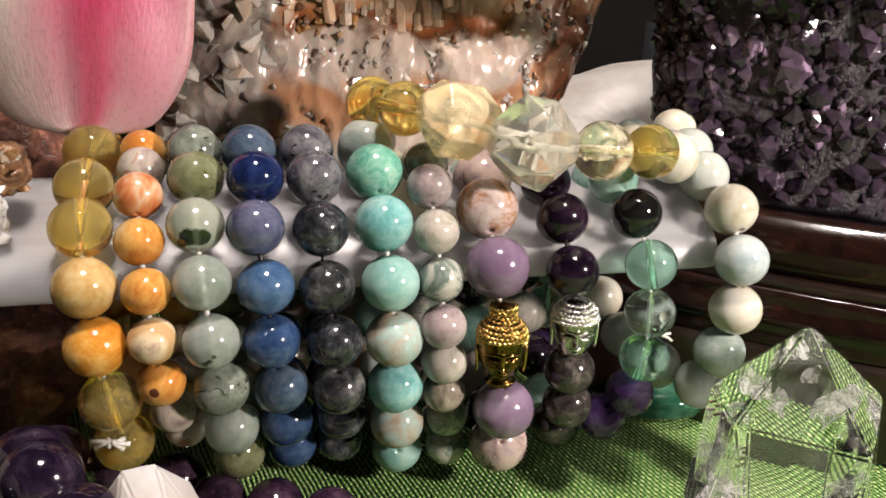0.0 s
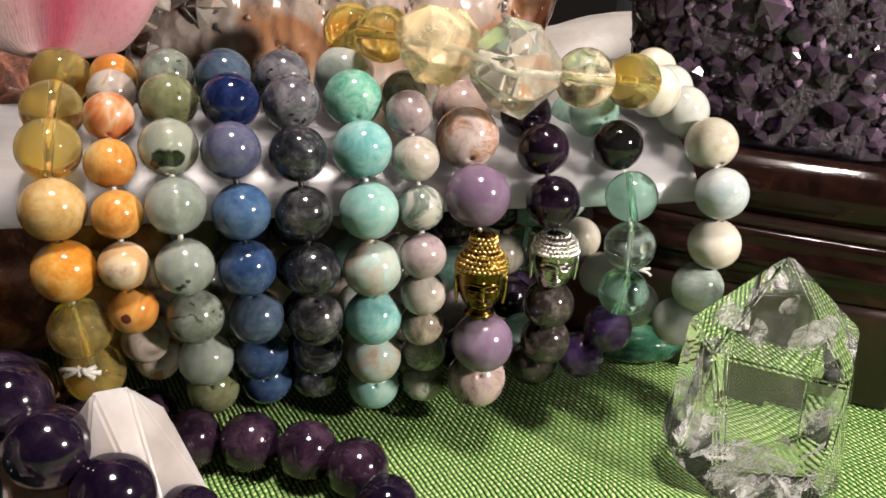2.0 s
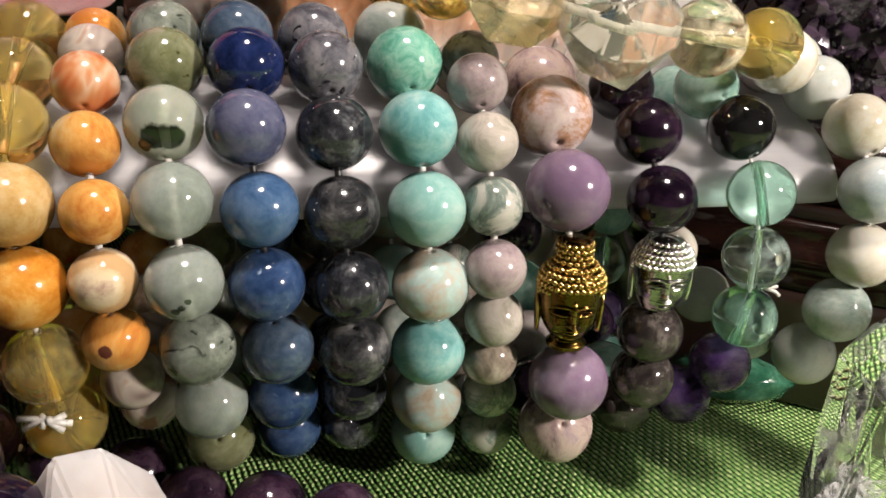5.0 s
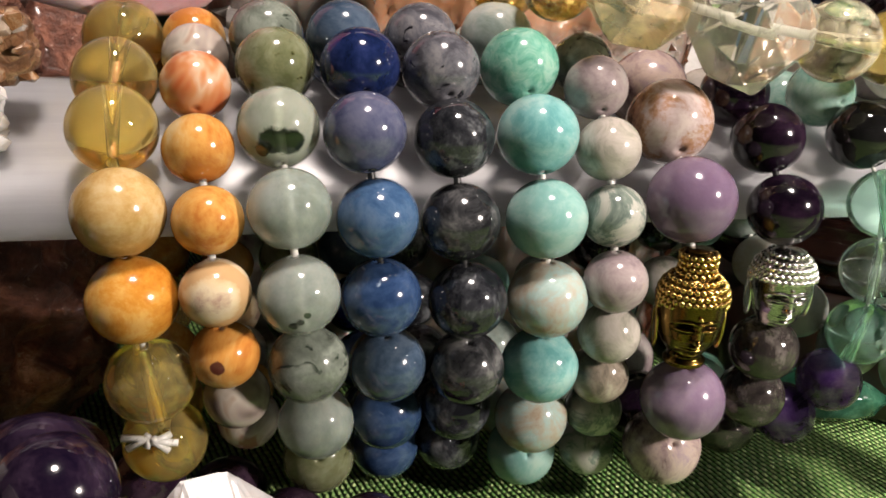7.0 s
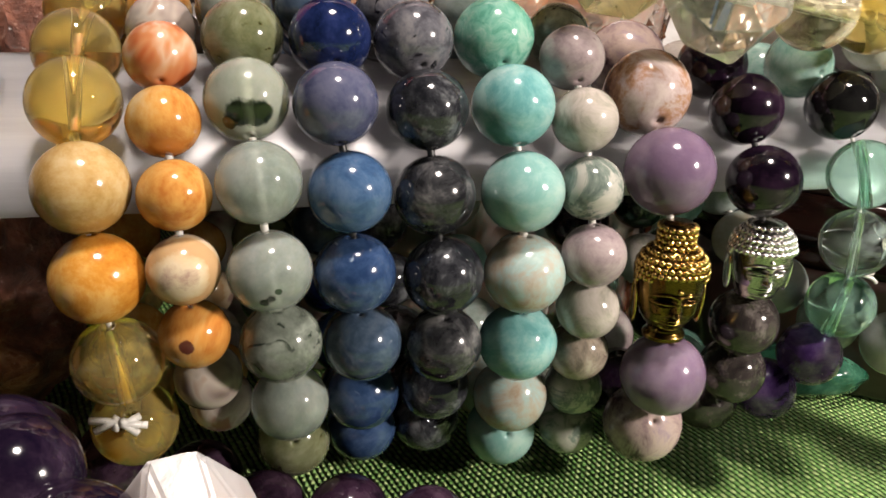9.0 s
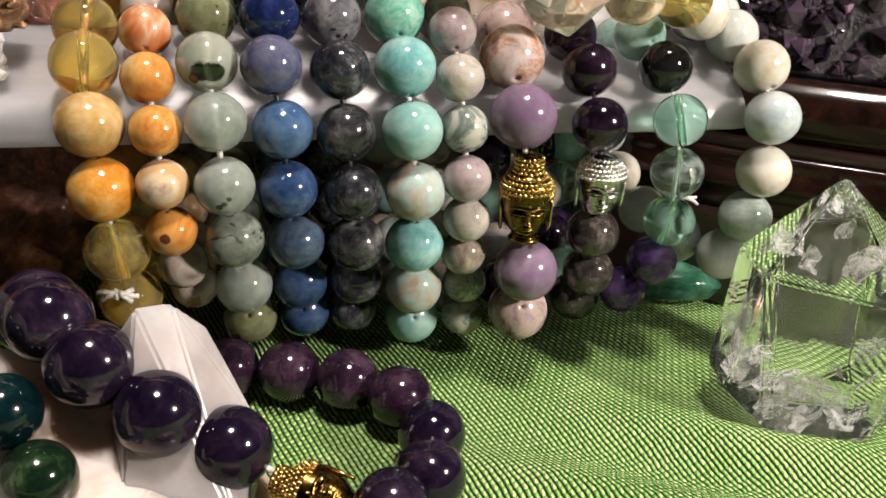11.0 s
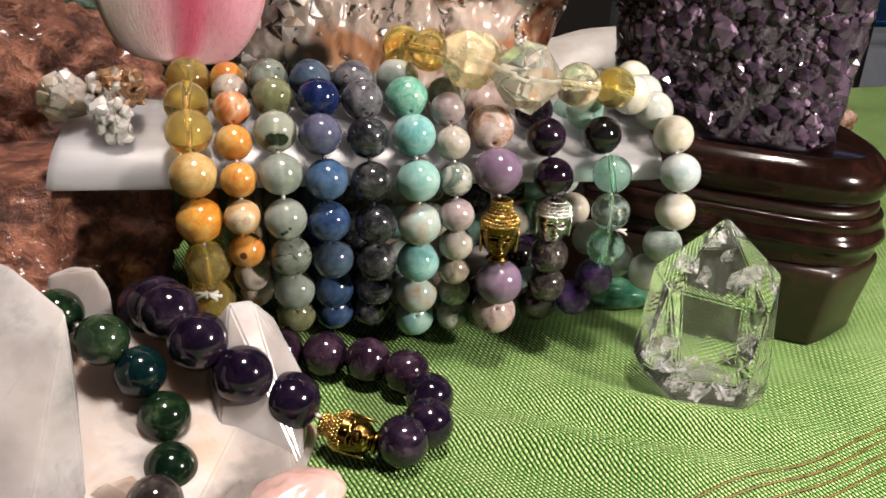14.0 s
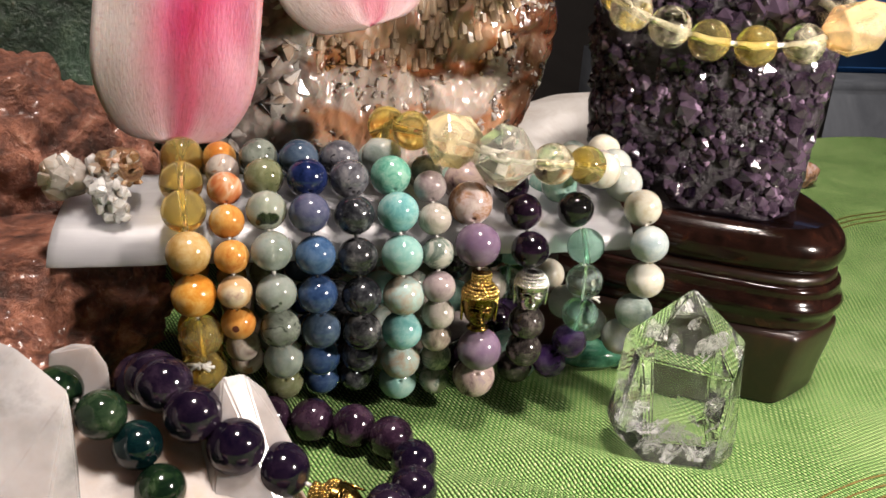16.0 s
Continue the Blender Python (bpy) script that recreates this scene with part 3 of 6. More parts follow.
def calcite():
    """Banded calcite: bands follow a seam that runs level and then bends round a hollow."""
    m, nt, bs, ln = nodes_of("banded_orange_calcite")
    tc = nt.nodes.new("ShaderNodeTexCoord")
    n = tex(nt, "ShaderNodeTexNoise", tc.outputs["Object"], 70, Detail=5.0, Distortion=0.8)
    sx = nt.nodes.new("ShaderNodeSeparateXYZ")
    ln.new(tc.outputs["Object"], sx.inputs[0])

    def calc(op, a, b=None, c=None):
        k = nt.nodes.new("ShaderNodeMath")
        k.operation = op
        for i, q in enumerate((a, b, c)):
            if q is None:
                continue
            if isinstance(q, (int, float)):
                k.inputs[i].default_value = q
            else:
                ln.new(q, k.inputs[i])
        return k.outputs[0]

    right = calc("MAXIMUM", calc("SUBTRACT", sx.outputs["X"], 0.024), 0.0)
    down = calc("SUBTRACT", 0.101, sx.outputs["Z"])
    d = calc("SQRT", calc("ADD", calc("MULTIPLY", right, right), calc("MULTIPLY", down, down)))
    d = calc("ADD", d, calc("MULTIPLY_ADD", n.outputs["Fac"], 0.016, -0.008))
    band = calc("MULTIPLY", d, 1 / 0.045)
    col = ramp(nt, band, [(0.0, (0.20, 0.13, 0.10)), (0.12, (0.30, 0.18, 0.115)), (0.30, (0.31, 0.19, 0.12)), (0.37, (0.26, 0.085, 0.03)), (0.42, (0.12, 0.045, 0.02)), (0.47, (0.34, 0.27, 0.23)),
                          (0.62, (0.33, 0.27, 0.235)), (0.69, (0.30, 0.14, 0.07)), (0.82, (0.31, 0.17, 0.10)), (0.95, (0.33, 0.28, 0.245))])
    spot = tex(nt, "ShaderNodeTexNoise", tc.outputs["Object"], 110, Detail=4.0, Distortion=1.2)
    pale = ramp(nt, spot.outputs["Fac"], [(0.30, (0.05, 0.04, 0.038)), (0.42, (0.17, 0.135, 0.12)), (0.55, (0.26, 0.225, 0.20)), (0.7, (0.31, 0.28, 0.255))])
    side = ramp(nt, calc("MULTIPLY_ADD", sx.outputs["X"], 25.0, calc("MULTIPLY_ADD", n.outputs["Fac"], 1.0, 0.45)), [(0.42, (1, 1, 1)), (0.58, (0, 0, 0))])
    mix = nt.nodes.new("ShaderNodeMix")
    mix.data_type = "RGBA"
    ln.new(side, mix.inputs["Factor"])
    ln.new(col, mix.inputs["A"])
    ln.new(pale, mix.inputs["B"])
    brown = ramp(nt, spot.outputs["Fac"], [(0.35, (0.0195, 0.007, 0.004)), (0.5, (0.0845, 0.0325, 0.0165)), (0.62, (0.1365, 0.078, 0.052)), (0.75, (0.195, 0.1755, 0.1625))])
    far = ramp(nt, calc("MULTIPLY_ADD", sx.outputs["X"], 25.0, calc("MULTIPLY_ADD", n.outputs["Fac"], 0.8, -1.0)), [(0.35, (0, 0, 0)), (0.5, (1, 1, 1))])
    mix2 = nt.nodes.new("ShaderNodeMix")
    mix2.data_type = "RGBA"
    ln.new(far, mix2.inputs["Factor"])
    ln.new(mix.outputs["Result"], mix2.inputs["A"])
    ln.new(brown, mix2.inputs["B"])
    ln.new(mix2.outputs["Result"], bs.inputs["Base Color"])
    bs.inputs["Roughness"].default_value = 0.22
    bs.inputs["Coat Weight"].default_value = 0.35
    bs.inputs["Coat Roughness"].default_value = 0.08
    bs.inputs["Subsurface Weight"].default_value = 0.35
    bs.inputs["Subsurface Scale"].default_value = 0.003
    mp = nt.nodes.new("ShaderNodeMapping")
    mp.inputs["Scale"].default_value = (1, 1, 0.7)
    ln.new(tc.outputs["Object"], mp.inputs["Vector"])
    v = tex(nt, "ShaderNodeTexVoronoi", mp.outputs["Vector"], 420)
    bump(nt, bs, v.outputs["Distance"], 0.25, 0.0012)
    return m


M["calcite"] = calcite()


def petal_mat():
    m, nt, bs, ln = nodes_of("pink_lily_petal")
    uv = nt.nodes.new("ShaderNodeUVMap")
    sp = nt.nodes.new("ShaderNodeSeparateXYZ")
    ln.new(uv.outputs["UV"], sp.inputs[0])
    tc = nt.nodes.new("ShaderNodeTexCoord")
    n = tex(nt, "ShaderNodeTexNoise", tc.outputs["Object"], 60, Detail=4.0)
    ad = nt.nodes.new("ShaderNodeMath")
    ad.operation = "MULTIPLY_ADD"
    ln.new(n.outputs["Fac"], ad.inputs[0])
    ad.inputs[1].default_value = 0.14
    ln.new(sp.outputs["X"], ad.inputs[2])
    across = ramp(nt, ad.outputs[0], [(0.06, (0.36, 0.19, 0.20)), (0.16, (0.36, 0.09, 0.15)), (0.30, (0.36, 0.035, 0.11)), (0.42, (0.34, 0.010, 0.07)), (0.47, (0.27, 0.005, 0.045)), (0.53, (0.35, 0.015, 0.08)), (0.64, (0.36, 0.065, 0.13)), (0.76, (0.35, 0.18, 0.20)), (0.86, (0.34, 0.27, 0.26)), (1.08, (0.36, 0.31, 0.29))])
    streak = ramp(nt, ad.outputs[0], [(0.34, (1, 1, 1)), (0.43, (0.3, 0.3, 0.3)), (0.50, (0.3, 0.3, 0.3)), (0.62, (1, 1, 1))])
    al = nt.nodes.new("ShaderNodeMath")
    al.operation = "MULTIPLY_ADD"
    ln.new(n.outputs["Fac"], al.inputs[0])
    al.inputs[1].default_value = 0.25
    ln.new(sp.outputs["Y"], al.inputs[2])
    along = ramp(nt, al.outputs[0], [(0.12, (0.85, 0.85, 0.85)), (0.28, (0.5, 0.5, 0.5)), (0.55, (0.0, 0.0, 0.0))])
    ml = nt.nodes.new("ShaderNodeMath")
    ml.operation = "MULTIPLY"
    ln.new(along, ml.inputs[0])
    ln.new(streak, ml.inputs[1])
    mix = nt.nodes.new("ShaderNodeMix")
    mix.data_type = "RGBA"
    ln.new(ml.outputs[0], mix.inputs["Factor"])
    ln.new(across, mix.inputs["A"])
    mix.inputs["B"].default_value = (0.34, 0.26, 0.25, 1)
    speck = tex(nt, "ShaderNodeTexNoise", tc.outputs["Object"], 900, Detail=5.0, Roughness=0.7)
    spk = ramp(nt, speck.outputs["Fac"], [(0.34, (0.62, 0.50, 0.52)), (0.46, (0.95, 0.92, 0.92)), (0.60, (1, 1, 1))])
    soil = nt.nodes.new("ShaderNodeMix")
    soil.data_type = "RGBA"
    soil.blend_type = "MULTIPLY"
    soil.inputs["Factor"].default_value = 0.5
    ln.new(mix.outputs["Result"], soil.inputs["A"])
    ln.new(spk, soil.inputs["B"])
    ln.new(soil.outputs["Result"], bs.inputs["Base Color"])
    bs.inputs["Roughness"].default_value = 0.5
    bs.inputs["Subsurface Weight"].default_value = 0.3
    bs.inputs["Subsurface Scale"].default_value = 0.002
    mp = nt.nodes.new("ShaderNodeMapping")
    mp.inputs["Scale"].default_value = (60, 26, 1)
    ln.new(uv.outputs["UV"], mp.inputs["Vector"])
    f = tex(nt, "ShaderNodeTexNoise", mp.outputs["Vector"], 1.0, Detail=4.0)
    bump(nt, bs, f.outputs["Fac"], 0.22, 0.0005)
    return m


M["petal"] = petal_mat()


def cloth_mat():
    """Green shot fabric in a plain weave of about a millimetre, with yellow threads."""
    m, nt, bs, ln = nodes_of("green_woven_cloth")
    tc = nt.nodes.new("ShaderNodeTexCoord")
    mp = nt.nodes.new("ShaderNodeMapping")
    mp.inputs["Rotation"].default_value = (0, 0, math.radians(-15))
    ln.new(tc.outputs["UV"], mp.inputs["Vector"])
    wob = tex(nt, "ShaderNodeTexNoise", mp.outputs["Vector"], 95, Detail=4.0, Roughness=0.65)
    sx = nt.nodes.new("ShaderNodeSeparateXYZ")
    ln.new(mp.outputs["Vector"], sx.inputs[0])

    def calc(op, a, b=None, c=None):
        k = nt.nodes.new("ShaderNodeMath")
        k.operation = op
        for i, q in enumerate((a, b, c)):
            if q is None:
                continue
            if isinstance(q, (int, float)):
                k.inputs[i].default_value = q
            else:
                ln.new(q, k.inputs[i])
        return k.outputs[0]

    px = calc("MULTIPLY_ADD", sx.outputs["X"], math.pi / 0.00094, calc("MULTIPLY", wob.outputs["Fac"], 5.0))
    py = calc("MULTIPLY_ADD", sx.outputs["Y"], math.pi / 0.00108, calc("MULTIPLY", wob.outputs["Fac"], 3.2))
    over = calc("MULTIPLY", calc("SINE", px), calc("SINE", py))
    rib = calc("ABSOLUTE", calc("SINE", px))
    knob = calc("MULTIPLY_ADD", rib, 0.52, calc("MULTIPLY", calc("ABSOLUTE", over), 0.48))
    weft = calc("MULTIPLY_ADD", over, 0.5, 0.5)
    big = tex(nt, "ShaderNodeTexNoise", tc.outputs["UV"], 22, Detail=4.0, Roughness=0.6)
    run = nt.nodes.new("ShaderNodeMapping")
    run.inputs["Scale"].default_value = (0.10, 1.0, 1.0)
    ln.new(mp.outputs["Vector"], run.inputs["Vector"])
    yarn = tex(nt, "ShaderNodeTexNoise", run.outputs["Vector"], 620, Detail=4.0, Roughness=0.7)
    base = ramp(nt, big.outputs["Fac"], [(0.34, (0.09, 0.22, 0.045)), (0.5, (0.17, 0.34, 0.09)), (0.64, (0.27, 0.44, 0.15))])
    alt = ramp(nt, yarn.outputs["Fac"], [(0.35, (0.26, 0.42, 0.13)), (0.55, (0.42, 0.55, 0.22)), (0.72, (0.60, 0.66, 0.34))])
    mix = nt.nodes.new("ShaderNodeMix")
    mix.data_type = "RGBA"
    ln.new(ramp(nt, weft, [(0.40, (0, 0, 0)), (0.62, (0.75, 0.75, 0.75))]), mix.inputs["Factor"])
    ln.new(base, mix.inputs["A"])
    ln.new(alt, mix.inputs["B"])
    # shade between the yarns is painted in: near-black green where the weave lies low
    gap = nt.nodes.new("ShaderNodeMix")
    gap.data_type = "RGBA"
    ln.new(ramp(nt, knob, [(0.24, (1, 1, 1)), (0.63, (0, 0, 0))]), gap.inputs["Factor"])
    ln.new(mix.outputs["Result"], gap.inputs["A"])
    gap.inputs["B"].default_value = (0.008, 0.034, 0.004, 1)
    ln.new(gap.outputs["Result"], bs.inputs["Base Color"])
    bs.inputs["Roughness"].default_value = 0.75
    bs.inputs["Specular IOR Level"].default_value = 0.2
    bump(nt, bs, knob, 0.9, 0.0011)
    return m


M["cloth"] = cloth_mat()
M["gold_thread"] = stone("gold_thread", [(0.4, (0.06, 0.0396, 0.003)), (0.6, (0.144, 0.102, 0.0108))], 900, rough=0.45, coat=0)
M["foot_wood"] = layered("dark_red_wood", [(0.3, (0.004, 0.0014, 0.0008)), (0.55, (0.010, 0.0035, 0.002)), (0.75, (0.022, 0.008, 0.004))], 140, 0.36, 0.06, 40, coat=0.1)
# assumed room shell; dimness put into its colour, keeping background and lacquer reflections dark
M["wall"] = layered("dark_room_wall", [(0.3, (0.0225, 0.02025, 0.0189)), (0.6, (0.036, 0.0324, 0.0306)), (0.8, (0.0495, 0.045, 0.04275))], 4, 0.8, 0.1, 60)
M["floor"] = layered("dark_brown_floor", [(0.3, (0.03, 0.017, 0.010)), (0.6, (0.06, 0.035, 0.02)), (0.8, (0.09, 0.055, 0.03))], 5, 0.5, 0.1, 60)
M["table"] = layered("dark_table_wood", [(0.3, (0.03, 0.016, 0.010)), (0.6, (0.06, 0.03, 0.018)), (0.8, (0.09, 0.05, 0.03))], 20, 0.4, 0.1, 60)
M["grey_fabric"] = layered("blue_grey_fabric", [(0.3, (0.054, 0.063, 0.0765)), (0.6, (0.099, 0.1125, 0.1305)), (0.8, (0.144, 0.1575, 0.171))], 12, 0.8, 0.3, 60)
M["blue_plastic"] = layered("blue_plastic", [(0.3, (0.015, 0.07, 0.22)), (0.6, (0.02, 0.10, 0.30)), (0.8, (0.03, 0.14, 0.36))], 12, 0.4, 0.05, 60)
M["black_metal"] = layered("black_metal", [(0.3, (0.006, 0.006, 0.007)), (0.6, (0.012, 0.012, 0.012)), (0.8, (0.02, 0.02, 0.02))], 40, 0.4, 0.1, 60)


# ---------------------------------------------------------------- setting
def box(bm, lo, hi):
    vs = [bm.verts.new((x, y, z)) for z in (lo[2], hi[2]) for y in (lo[1], hi[1]) for x in (lo[0], hi[0])]
    for f in ((0, 2, 3, 1), (4, 5, 7, 6), (0, 1, 5, 4), (2, 6, 7, 3), (0, 4, 6, 2), (1, 3, 7, 5)):
        bm.faces.new([vs[i] for i in f])


def slab_box(name, lo, hi, mat, label, category, kind="structure", bevel=0.0):
    bm = bmesh.new()
    box(bm, lo, hi)
    if bevel:
        bmesh.ops.bevel(bm, geom=bm.edges[:], offset=bevel, segments=3, affect="EDGES")
    return solid(name, bm, mat, label, category, kind, smooth=bevel > 0)


slab_box("floor", (-2.0, -2.0, -0.80), (2.4, 2.2, -0.75), M["floor"], "dark brown floor of the room", "floor")
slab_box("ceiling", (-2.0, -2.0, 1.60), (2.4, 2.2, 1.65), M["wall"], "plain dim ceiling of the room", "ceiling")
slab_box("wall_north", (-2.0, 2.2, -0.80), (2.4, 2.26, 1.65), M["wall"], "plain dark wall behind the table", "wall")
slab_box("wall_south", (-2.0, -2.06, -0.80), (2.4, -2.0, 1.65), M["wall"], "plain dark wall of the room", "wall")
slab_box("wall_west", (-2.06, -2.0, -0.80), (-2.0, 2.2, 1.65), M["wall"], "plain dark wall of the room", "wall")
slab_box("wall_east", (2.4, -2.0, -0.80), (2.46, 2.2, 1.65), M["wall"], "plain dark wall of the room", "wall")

TABLE = thing("table", "dark wooden table under a green cloth", "table", at=(0, 0, -22))
bm = bmesh.new()
box(bm, (-0.45, -0.42, -0.030), (0.60, 0.30, -0.0065))
bmesh.ops.bevel(bm, geom=bm.edges[:], offset=0.003, segments=2, affect="EDGES")
part("tabletop", bm, M["table"], TABLE)
for lx in (-0.40, 0.55):
    for ly in (-0.37, 0.25):
        bm = bmesh.new()
        box(bm, (lx - 0.02, ly - 0.02, -0.75), (lx + 0.02, ly + 0.02, -0.031))
        part("leg", bm, M["table"], TABLE, smooth=False)


def ground(x, y):
    """Height of the cloth in millimetres: flat under the things, in soft folds between."""
    near = math.exp(-(((x - 40) / 38) ** 2 + ((y + 34) / 17) ** 2))
    fold = 2.4 * near * math.sin(0.13 * x + 0.24 * y + 0.5)
    far = min(1.0, max(0.0, (abs(x - 20) - 150) / 120)) + min(1.0, max(0.0, (-y - 70) / 60)) + min(1.0, max(0.0, (y - 80) / 80))
    fold += 2.2 * min(1.0, far) * math.sin(0.031 * x - 0.043 * y) * math.cos(0.017 * x + 0.05 * y)
    return fold + 0.8 * noise.noise(Vector((x * 0.05, y * 0.05, 3.1)))


def axis_steps(lo, hi, a, b, fine, coarse):
    out, v = [], lo
    while v < hi:
        out.append(v)
        v += fine if a <= v < b else coarse
    return out + [hi]


bm = bmesh.new()
xs = axis_steps(-440, 590, -130, 170, 2.5, 10)
ys = axis_steps(-400, 302, -90, 90, 2.5, 8)
uvl = bm.loops.layers.uv.new("weave")
rows = [[bm.verts.new(V(x, y, ground(x, y))) for x in xs] for y in ys]
rows.append([bm.verts.new(V(x, 306 + 2 * math.sin(x * 0.03), -6)) for x in xs])
for d in (40, 90, 150):
    rows.append([bm.verts.new(V(x, 308 + 6 * math.sin(x * 0.03) * d / 60, -d)) for x in xs])
yy = ys + [309, 343, 393, 453]
for j in range(len(rows) - 1):
    for i in range(len(xs) - 1):
        fc = bm.faces.new((rows[j][i], rows[j][i + 1], rows[j + 1][i + 1], rows[j + 1][i]))
        for lp, (a, b) in zip(fc.loops, ((i, j), (i + 1, j), (i + 1, j + 1), (i, j + 1))):
            lp[uvl].uv = (xs[a] * MM, yy[b] * MM)
CLOTH = solid("tablecloth", bm, M["cloth"], "bright green woven tablecloth with thin gold stripes, softly creased", "tablecloth")
sol = CLOTH.modifiers.new("thickness", "SOLIDIFY")
sol.thickness, sol.offset = 0.0006, -1
# gold threads woven into the cloth, in two bands
for base, n in (((44, -58.6), 4), ((236, 141), 3)):
    for k in range(n):
        pts = []
        for s in range(-4, 60):
            x = base[0] + s * 2.6
            y = base[1] + s * 2.6 * 0.275 + 0.9 * math.sin(s * 0.35 + 0.2 * k) - k * 3.4
            pts.append(V(x, y, ground(x, y) + 0.25))
        bm = bmesh.new()
        tube(bm, pts, 0.00027, 6)
        part("gold_thread", bm, M["gold_thread"], CLOTH, "thin gold thread")


# ---------------------------------------------------------------- bracelets
BEADS = {}


def bead(parent, p, axis, r, mat, name="bead", label="", squash=1.0, spin=0.0):
    key = (round(r, 2), mat, squash)
    if key not in BEADS:
        clear = mat in ("citrine", "citrine_pale", "fluorite", "fluorite_clear")
        BEADS[key] = sphere_data("bead_" + mat, r * MM, M[mat], seg=48 if clear else 32, rings=32 if clear else 20, squash=squash, hole=0.13 if clear else 0.07, drilled=clear)
    ob = new(name, BEADS[key])
    ob.parent = parent
    q = axis.to_track_quat("Z", "Y") @ Euler((0, 0, spin)).to_quaternion()
    ob.rotation_mode = "QUATERNION"
    ob.rotation_quaternion = q
    ob.location = p - parent.location
    return tagged(ob, label)


def arc_back(a, b, r, bulge, gap=2.02):
    """Bead places on the hidden half of a loop, from its last bead round to its first."""
    mid, half, out = (a + b) / 2, (a - b) / 2, Vector(bulge)
    us = [i / 200 for i in range(201)]
    pts = [mid + half * math.cos(math.pi * u) + out * math.sin(math.pi * u) for u in us]
    run = [0.0]
    for p, q in zip(pts, pts[1:]):
        run.append(run[-1] + (q - p).length)
    n = max(1, round(run[-1] / (gap * r)) - 1)
    res = []
    for k in range(1, n + 1):
        s = run[-1] * k / (n + 1)
        i = next(j for j in range(200) if run[j + 1] >= s)
        p = pts[i].lerp(pts[i + 1], (s - run[i]) / (run[i + 1] - run[i]))
        p.z = max(p.z, r + 0.0004)
        res.append(p)
    return res


def nugget(parent, p, size, mat, seed, name, label, turn=0.0, sides=6):
    """A faceted chunk strung along x: rings of corners, jittered, hulled and a little worn."""
    rnd = random.Random(seed)
    bm = bmesh.new()
    pts = []
    m = Matrix.Rotation(turn, 3, "Y") @ Matrix.Rotation(rnd.uniform(-0.3, 0.3), 3, "Z")
    for x, r in ((-1.0, 0.45), (-0.45, 1.0), (0.42, 0.98), (1.0, 0.5)):
        off = rnd.uniform(0, 1)
        for i in range(sides):
            a = 2 * math.pi * (i + off) / sides
            k = r * rnd.uniform(0.88, 1.06)
            pts.append(p + m @ Vector((x * size[0] * rnd.uniform(0.92, 1.05), k * size[1] * math.cos(a), k * size[2] * math.sin(a))) * MM)
    hull(bm, pts)
    bmesh.ops.bevel(bm, geom=bm.edges[:], offset=0.00018, segments=1, affect="EDGES")
    return part(name, bm, M[mat], parent, label, smooth=False)


